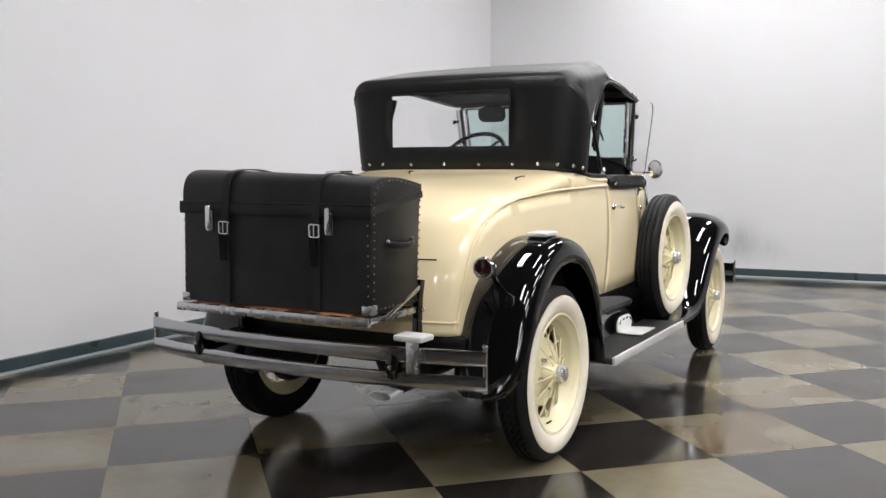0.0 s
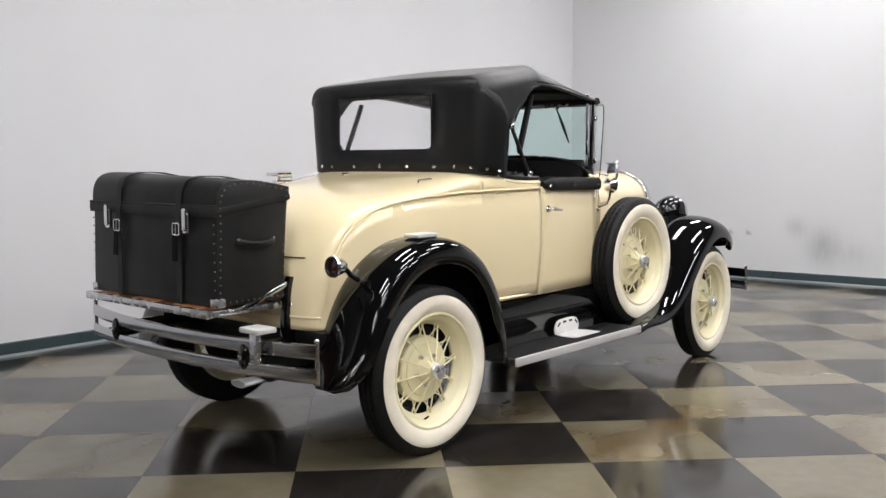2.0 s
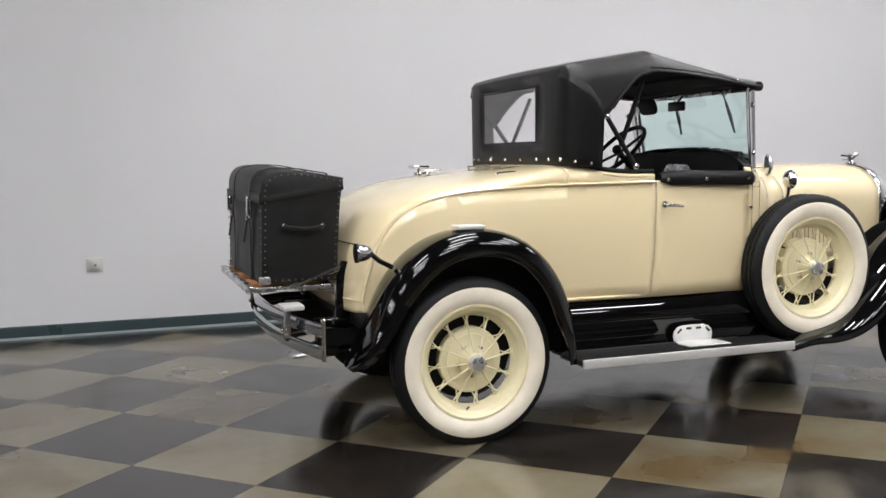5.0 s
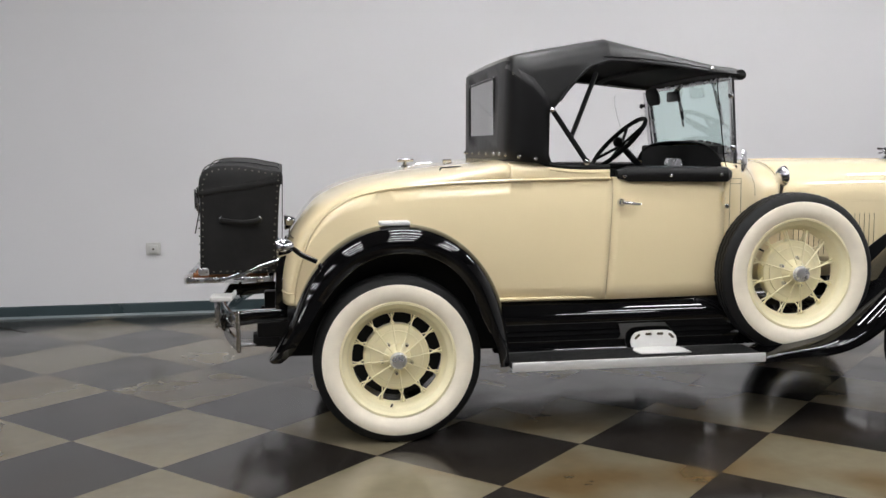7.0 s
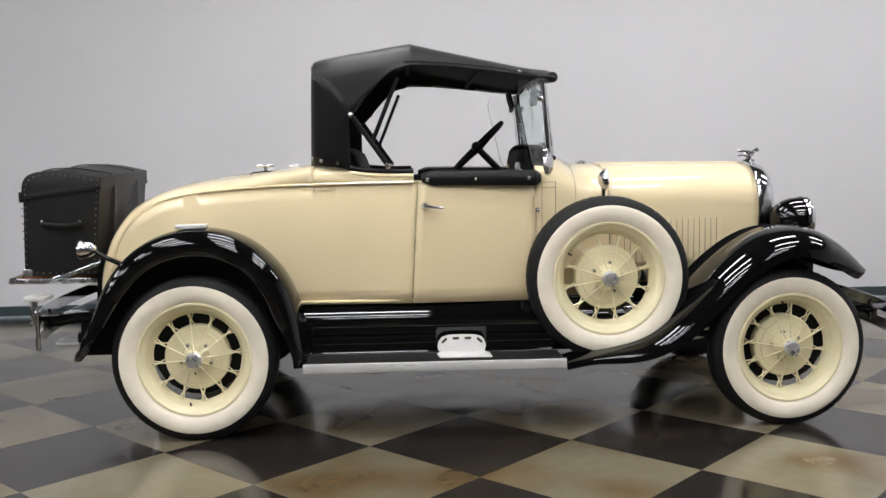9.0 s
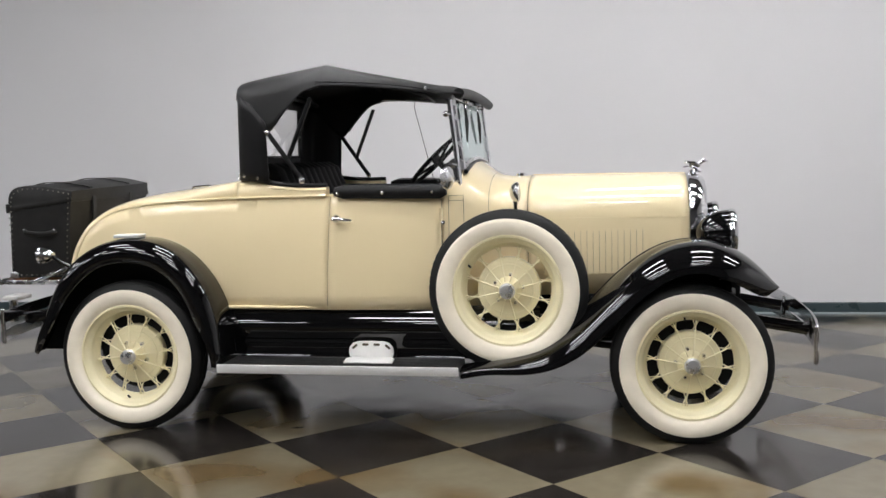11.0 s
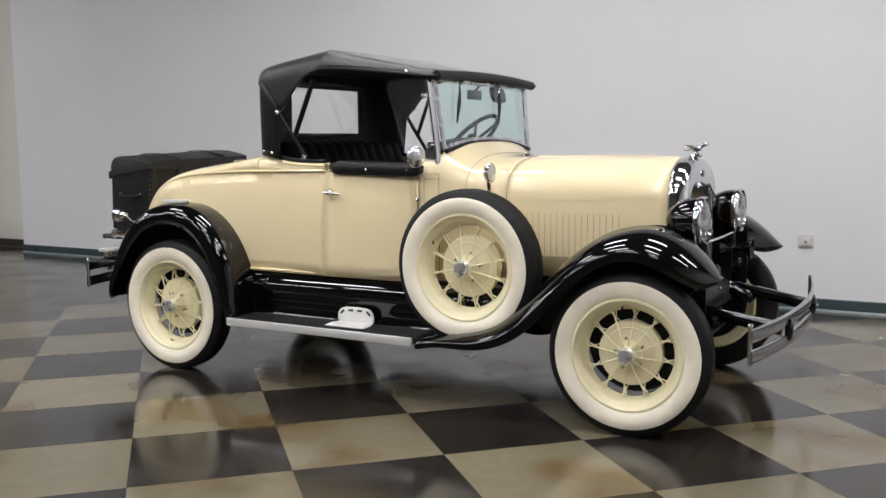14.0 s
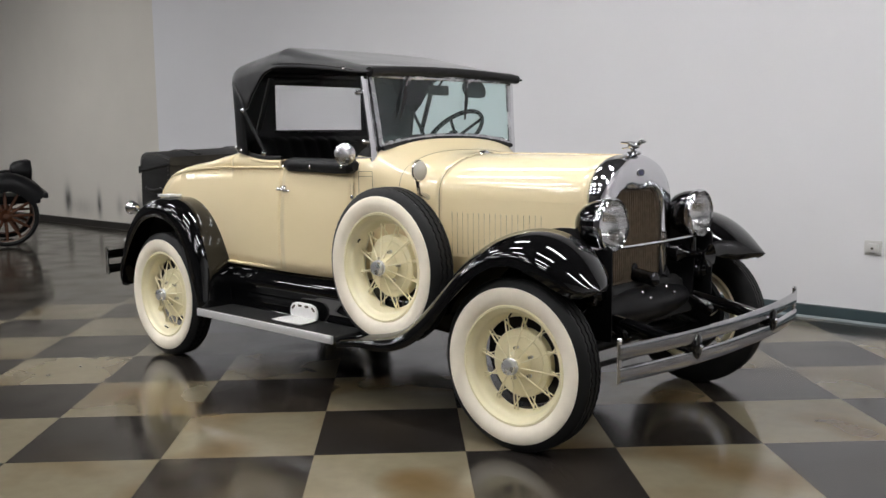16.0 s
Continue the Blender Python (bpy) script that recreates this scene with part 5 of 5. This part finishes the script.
def pleated(profile, half, pleats, depth):
    """A padded block: a side profile of (x, z, outward x, outward z) drawn across the car with shallow pleats."""
    rings = []
    n = pleats * 6
    for k in range(n + 1):
        y = -half + 2 * half * k / n
        lift = depth * abs(math.sin(math.pi * pleats * k / n)) ** 0.6 - depth
        rings.append([(x + nx * lift, y, z + nz * lift) for x, z, nx, nz in profile])
    return loft(rings)


back_side = [(0.60, 0.80, 0, 0), (0.580, 1.18, 0, 0), (0.600, 1.235, 0, 0.5), (0.650, 1.255, 0.3, 1), (0.705, 1.225, 1, 0.5), (0.755, 1.10, 1, 0.1), (0.775, 0.95, 1, 0.1), (0.82, 0.82, 0.8, 0)]
part("seat_back", pleated(back_side, 0.525, 11, 0.010), SEAT, car, "pleated black vinyl seat back", 60)
base_side = [(0.74, 0.60, 0, 0), (0.74, 0.84, 0, 1), (0.95, 0.865, 0, 1), (1.12, 0.860, 0.2, 1), (1.19, 0.825, 1, 0.5), (1.20, 0.76, 1, 0), (1.18, 0.60, 0, 0)]
part("seat_cushion", pleated(base_side, 0.525, 11, 0.010), SEAT, car, "pleated black vinyl seat cushion", 60)
part("parcel_shelf", box(0.515, 0.62, -0.55, 0.55, 1.10, 1.165, 0.01), LINING, car, "black ledge behind the seat")

# steering
sw = bmesh.new()
turn = Matrix.Translation((1.318, 0.33, 1.250)) @ Matrix.Rotation(radians(-44), 4, "Y")
ring = [turn @ Vector((0.185 * math.cos(a), 0.185 * math.sin(a), 0)) for a in np.linspace(0, 2 * math.pi, 40, endpoint=False)]
tube(ring, 0.012, 10, sw, closed=True)
steering = part("steering_wheel", sw, SEAT, car, "black steering wheel with four spokes")
for k in range(4):
    a = math.pi / 4 + k * math.pi / 2
    part("steering_spoke", rod(turn @ Vector((0, 0, -0.02)), turn @ Vector((0.183 * math.cos(a), 0.183 * math.sin(a), 0)), 0.008, 8), SEAT, steering)
part("steering_column", rod(turn @ Vector((0, 0, 0)), turn @ Vector((0, 0, -0.62)), 0.018, 10), CHASSIS, steering)
part("horn_button", ball(turn @ Vector((0, 0, 0.005)), 0.028, 14, 8), CHASSIS, steering)
lever = bmesh.new()
tube([(1.25, -0.02, 0.60), (1.20, -0.01, 0.85), (1.17, 0.0, 0.99)], 0.008, 8, lever)
ball((1.17, 0.0, 1.0), 0.02, 12, 8, lever)
part("gear_lever", lever, CHASSIS, car, "black gear lever")

# rumble seat fittings
for y, s in ((-0.456, -1), (0.540, 1)):
    h = bmesh.new()
    tube(catmull([(0.225, y, 1.110), (0.228, y, 1.140), (0.240, y, 1.146), (0.305, y, 1.150), (0.318, y, 1.147), (0.322, y, 1.118)], 20), 0.0045, 8, h)
    part("grab_loop", h, CHROME, car, "small chrome grab loop on the rear deck")
stepb = bmesh.new()
box(0.115, 0.205, 0.40, 0.50, 1.160, 1.178, 0.006, stepb)
box(0.13, 0.26, 0.43, 0.47, 1.122, 1.140, 0.004, stepb)
rod((0.16, 0.45, 1.05), (0.16, 0.45, 1.164), 0.010, 8, stepb)
part("rumble_step", stepb, CHROME, car, "chrome step for the rumble seat")
deck_handle = bmesh.new()
rod((0.335, 0.16, 1.140), (0.335, 0.16, 1.168), 0.006, 8, deck_handle)
tube([(0.325, 0.155, 1.168), (0.37, 0.165, 1.170)], 0.006, 8, deck_handle)
part("deck_handle", deck_handle, CHROME, car, "chrome rumble lid handle")

# ---- travel trunk ----
YC = 0.035
T0, T1 = YC - 0.431, YC + 0.431
TURNED = Matrix.Translation((-0.660, YC, 0)) @ Matrix.Rotation(radians(1.5), 4, "Z") @ Matrix.Translation((0.670, -YC, 0))
trunk = thing("travel_trunk", "black leatherette travel trunk with straps and studs on the rack", "trunk", m=SITE @ TURNED)
side = catmull([(-0.527, 0.690), (-0.520, 0.85), (-0.509, 1.00), (-0.496, 1.144)], 10).tolist()
over = catmull([(-0.496, 1.150), (-0.57, 1.168), (-0.65, 1.184), (-0.73, 1.188), (-0.785, 1.184), (-0.825, 1.163), (-0.845, 1.125), (-0.850, 1.085), (-0.851, 1.050)], 24).tolist()
down = catmull([(-0.850, 1.030), (-0.853, 0.92), (-0.857, 0.80), (-0.860, 0.690)], 10).tolist()
outline = side + over + down


def lid_z(x):
    return 1.060 + (1.109 - 1.060) * (x + 0.855) / 0.360


def sag(y, z):
    """The old lid sits a little lower towards the right end."""
    return z if z < 1.06 else 1.06 + (z - 1.06) * (0.80 + 0.20 * (y - T0) / (T1 - T0))


def sagged(bm):
    for v in bm.verts:
        v.co.z = sag(v.co.y, v.co.z)
    return bm


part("trunk_body", sagged(slab([(x, z - 0.012 * (z > 1.07)) for x, z in outline], "y", T0, T1, 0.006)), LEATHER, trunk, "black leatherette trunk body", 40)
lid_out = [(-0.494, lid_z(-0.495) - 0.022)] + [(x + 0.004 * (x > -0.6) - 0.004 * (x < -0.7), z + 0.004) for x, z in over] + [(-0.859, lid_z(-0.85) - 0.030)]
part("lid", sagged(slab(lid_out, "y", T0 - 0.003, T1 + 0.003, 0.006)), LEATHER, trunk, "domed black lid", 40)
for y in (T0 - 0.0040, T1 + 0.0040):
    part("lid_band", tube([(x, y, lid_z(x) - 0.012) for x in np.linspace(-0.858, -0.494, 6)], 0.0025, 8, flat=0.013), LEATHER, trunk)
part("lid_band", tube([(-0.859, y, lid_z(-0.86) - 0.012) for y in np.linspace(T0 - 0.01, T1 + 0.01, 6)], 0.005, 8, flat=0.022), LEATHER, trunk)
part("lid_band", tube([(-0.859, y, lid_z(-0.86) + 0.010) for y in np.linspace(T0 - 0.01, T1 + 0.01, 6)], 0.005, 8), LEATHER, trunk)
studs = mesh_of("stud", ball((0, 0, 0), 0.0038, 8, 6), STUD)
ring_pts = [np.array(p) for p in outline]
cen = np.array([-0.67, 0.93])
inset = []
for p in ring_pts:
    d = cen - p
    inset.append(p + np.array([np.sign(d[0]) * 0.013, np.sign(d[1]) * 0.013]))
walked, last = [], None
acc = 0.0
for p in [np.array((-0.540, 0.703))] + inset + [np.array((-0.845, 0.703)), np.array((-0.540, 0.703))]:
    if last is not None:
        acc += np.linalg.norm(p - last)
    walked.append((acc, p))
    last = p
length = walked[-1][0]
for k in range(52):
    d = length * k / 52
    for (a, p), (b, q) in zip(walked, walked[1:]):
        if a <= d <= b and b > a:
            pt = p + (q - p) * (d - a) / (b - a)
            for y in (T0 - 0.0065, T1 + 0.0065):
                shared("stud", studs, trunk, Matrix.Translation((pt[0], y, sag(y, pt[1]))))
            break
for z in np.linspace(0.72, 1.0, 9):
    for y in (T0 + 0.009, T1 - 0.009):
        shared("stud", studs, trunk, Matrix.Translation((-0.858, y, z)))
for y in (-0.173, 0.246):
    strap = [(-0.503, 0.72), (-0.492, 1.10)] + [(x + 0.010 * (x > -0.55) - 0.012 * (x < -0.80), z + 0.011) for x, z in over[1:]] + [(-0.872, 1.0), (-0.866, 0.92), (-0.8665, 0.78), (-0.869, 0.688)]
    pts = [(x, y, sag(y, z)) for x, z in strap]
    rings = []
    for i, (x, yy, z) in enumerate(pts):
        a, b = pts[max(i - 1, 0)], pts[min(i + 1, len(pts) - 1)]
        d = np.array([b[0] - a[0], b[2] - a[2]])
        d = d / np.linalg.norm(d)
        nx, nz = -d[1] * 0.002, d[0] * 0.002
        rings.append([(x - nx, yy - 0.017, z - nz), (x - nx, yy + 0.017, z - nz), (x + nx, yy + 0.017, z + nz), (x + nx, yy - 0.017, z + nz)])
    belt = part("strap", loft(rings), LEATHER, trunk, "black leather strap")
    part("buckle", tube([(-0.876, yy, zz) for yy, zz in rounded(y - 0.021, y + 0.021, 0.955, 1.000, 0.006, 2)], 0.004, 6, closed=True), CHROME, belt, "chrome buckle")
    part("buckle_tongue", rod((-0.878, y, 0.958), (-0.878, y, 0.998), 0.003, 6), CHROME, belt)
    tail = [[(-0.872 - 0.02 * t, y + 0.012 - 0.016 - 0.022 * t, 0.955 - 0.10 * t), (-0.872 - 0.02 * t, y + 0.012 + 0.014 - 0.022 * t, 0.955 - 0.10 * t), (-0.876 - 0.02 * t, y + 0.012 + 0.014 - 0.022 * t, 0.955 - 0.10 * t), (-0.876 - 0.02 * t, y + 0.012 - 0.016 - 0.022 * t, 0.955 - 0.10 * t)] for t in (0, 0.5, 1)]
    part("strap_end", loft(tail), SEAT, belt)
for y in (-0.237, 0.314):
    latch = part("latch", slab(rounded(y - 0.017, y + 0.017, 0.962, 1.042, 0.008), "x", -0.880, -0.866, 0.003), CHROME, trunk, "chrome trunk latch")
    part("hasp", slab(rounded(y - 0.012, y + 0.012, 0.972, 1.060, 0.008), "x", -0.888, -0.8805, 0.003), CHROME, latch)
for y in (T0 - 0.004, T1 + 0.004):
    s = -1 if y < YC else 1
    hnd = bmesh.new()
    tube(catmull([(-0.765, y + s * 0.006, 0.936), (-0.745, y + s * 0.022, 0.926), (-0.66, y + s * 0.030, 0.918), (-0.608, y + s * 0.022, 0.924), (-0.590, y + s * 0.006, 0.934)], 16), 0.009, 8, hnd, flat=0.013)
    handle = part("handle", hnd, LEATHER, trunk, "black leather carrying handle")
    for x in (-0.762, -0.594):
        part("handle_rivet", ball((x, y + s * 0.012, 0.938), 0.008, 10, 6), NICKEL, handle)
for y in (T0, T1):
    s = 1 if y < YC else -1
    a, b = sorted((y - s * 0.008, y + s * 0.034))
    part("corner_guard", box(-0.868, -0.822, a, b, 0.6865, 0.722, 0.006), NICKEL, trunk, "worn metal corner guard")

# ---- antique car beyond ----
old = thing("antique_car", "dark antique car with red-brown wooden wheels parked beside the wall", "car", m=Matrix.Translation((-6.57, 1.08, 0)) @ Matrix.Rotation(radians(68), 4, "Z"))
OX, OY = 0.0, 0.0


def wood_wheel(x, y, turn):
    base = Matrix.Translation((x, y, 0.372)) @ turn
    w = part("wheel", lathe([(0.300, 0.030), (0.318, 0.030), (0.318, -0.030), (0.300, -0.030)], 48, loop=True), SPOKE_WOOD, old, "red-brown wooden spoked wheel")
    w.matrix_basis = base
    t = part("tyre", lathe([(0.318, 0.036), (0.340, 0.046), (0.362, 0.036), (0.372, 0.0), (0.362, -0.036), (0.340, -0.046), (0.318, -0.036)], 56, loop=True), RUBBER, w, "black tyre")
    part("rim_band", lathe([(0.309, 0.038), (0.317, 0.040), (0.317, 0.030), (0.309, 0.030)], 48, loop=True), STUD, w, "bright rim band")
    part("hub", lathe([(0.0, 0.08), (0.03, 0.08), (0.05, 0.05), (0.075, 0.03), (0.075, -0.03), (0.0, -0.03)], 24), SPOKE_WOOD, w)
    sp = tube([(0.05, 0, 0), (0.16, 0, 0), (0.305, 0, 0)], [0.017, 0.020, 0.015], 8)
    me = mesh_of("spoke", sp, SPOKE_WOOD)
    for k in range(12):
        shared("spoke", me, w, Matrix.Rotation(radians(30 * k), 4, "Z"))


for y, turn in ((OY, RIGHT), (OY + 1.15, LEFT)):
    wood_wheel(OX, y, turn)
    wood_wheel(OX - 2.5, y - 0.28 * 0, turn)
for y in (OY, OY + 1.15):
    for x0 in (OX, OX - 2.5):
        path = catmull([(x0 - 0.62, 0.36), (x0 - 0.50, 0.56), (x0 - 0.30, 0.79), (x0, 0.890), (x0 + 0.20, 0.855), (x0 + 0.36, 0.750), (x0 + 0.47, 0.63)], 24)
        sec = lambda t, x: [(y - 0.135, 0.22), (y - 0.135, 0.10), (y - 0.11, 0.025), (y, 0.0), (y + 0.11, 0.025), (y + 0.135, 0.10), (y + 0.135, 0.22)]
        part("fender", loft(fender("fender", path, sec, "")), CHASSIS, old, "dark curved fender", 60)
    lamp = part("lamp", moved(lathe([(0.0, -0.22), (0.06, -0.21), (0.105, -0.16), (0.125, -0.08), (0.130, 0.0), (0.12, 0.02), (0.0, 0.035)], 26), Matrix.Translation((OX + 0.30, y + (0.34 if y == OY else -0.34), 0.90)) @ FORWARD), CHASSIS, old, "dark round lamp")
    part("lamp_post", rod((OX + 0.22, y + (0.34 if y == OY else -0.34), 0.80), (OX + 0.22, y + (0.34 if y == OY else -0.34), 0.58), 0.02, 8), CHASSIS, lamp)
part("frame", box(OX - 3.2, OX + 0.40, OY + 0.12, OY + 1.03, 0.50, 0.60, 0.02), CHASSIS, old, "black chassis")
part("bumper", box(OX + 0.42, OX + 0.48, OY - 0.12, OY + 1.27, 0.575, 0.640, 0.01), CHASSIS, old, "dark front bumper bar")
part("bumper_arm", box(OX + 0.30, OX + 0.425, OY + 0.05, OY + 0.12, 0.58, 0.63, 0.01), CHASSIS, old)
part("engine_hood", slab([(OY + 0.25, 0.60), (OY + 0.90, 0.60), (OY + 0.90, 1.0), (OY + 0.75, 1.15), (OY + 0.40, 1.15), (OY + 0.25, 1.0)], "x", OX - 1.0, OX - 0.15, 0.02), BLACK, old, "dark engine hood")
part("body", box(OX - 3.3, OX - 1.0, OY + 0.05, OY + 1.10, 0.60, 1.25, 0.06), BLACK, old, "dark open body")

# ---- floor tiles ----
TILE = 0.6096
HALF = TILE / math.sqrt(2)
TX, TY = 1.205, -1.342
G = 0.0006


def right_wall_x(y):
    return CORNER_R + (END_R[0] - CORNER_R) * (BACK - y) / (BACK - FRONT)


def clipped(poly, keep):
    """Cut a convex outline by a line: keep(p) is positive on the side that stays."""
    out = []
    for a, b in zip(poly, poly[1:] + poly[:1]):
        ka, kb = keep(a), keep(b)
        if ka >= 0:
            out.append(a)
        if (ka >= 0) != (kb >= 0):
            t = ka / (ka - kb)
            out.append((a[0] + (b[0] - a[0]) * t, a[1] + (b[1] - a[1]) * t))
    return out


h = HALF - G
full = [(-h, 0), (0, -h), (h, 0), (0, h)]
whole = {}
for name, mat in (("dark", TILE_DARK), ("tan", TILE_TAN)):
    whole[name] = mesh_of("tile", slab(full, "z", -0.0028, 0.0), mat)
for j in range(-11, 12):
    for i in range(-9, 16):
        if (i + j) % 2 == 0:
            continue
        cx, cy = TX + i * HALF, TY + j * HALF
        if cx < -2.46 or cy < -6.2 or cy - HALF > BACK or cx - HALF > right_wall_x(cy):
            continue
        tone = "dark" if j % 2 else "tan"
        rim = 0.028
        inside = cy + HALF < BACK - rim and cx + HALF < right_wall_x(cy + HALF) - rim
        if inside:
            shared("tile", whole[tone], floor, Matrix.Translation((cx, cy, 0)))
            continue
        poly = [(cx + a, cy + b) for a, b in full]
        poly = clipped(poly, lambda p: BACK - rim - p[1])
        poly = clipped(poly, lambda p: right_wall_x(p[1]) - rim - p[0])
        if len(poly) >= 3:
            ox, oy = poly[0]
            ob = part("tile", slab([(a - ox, b - oy) for a, b in poly], "z", -0.0028, 0.0), TILE_DARK if tone == "dark" else TILE_TAN, floor)
            ob.matrix_basis = Matrix.Translation((ox, oy, 0))
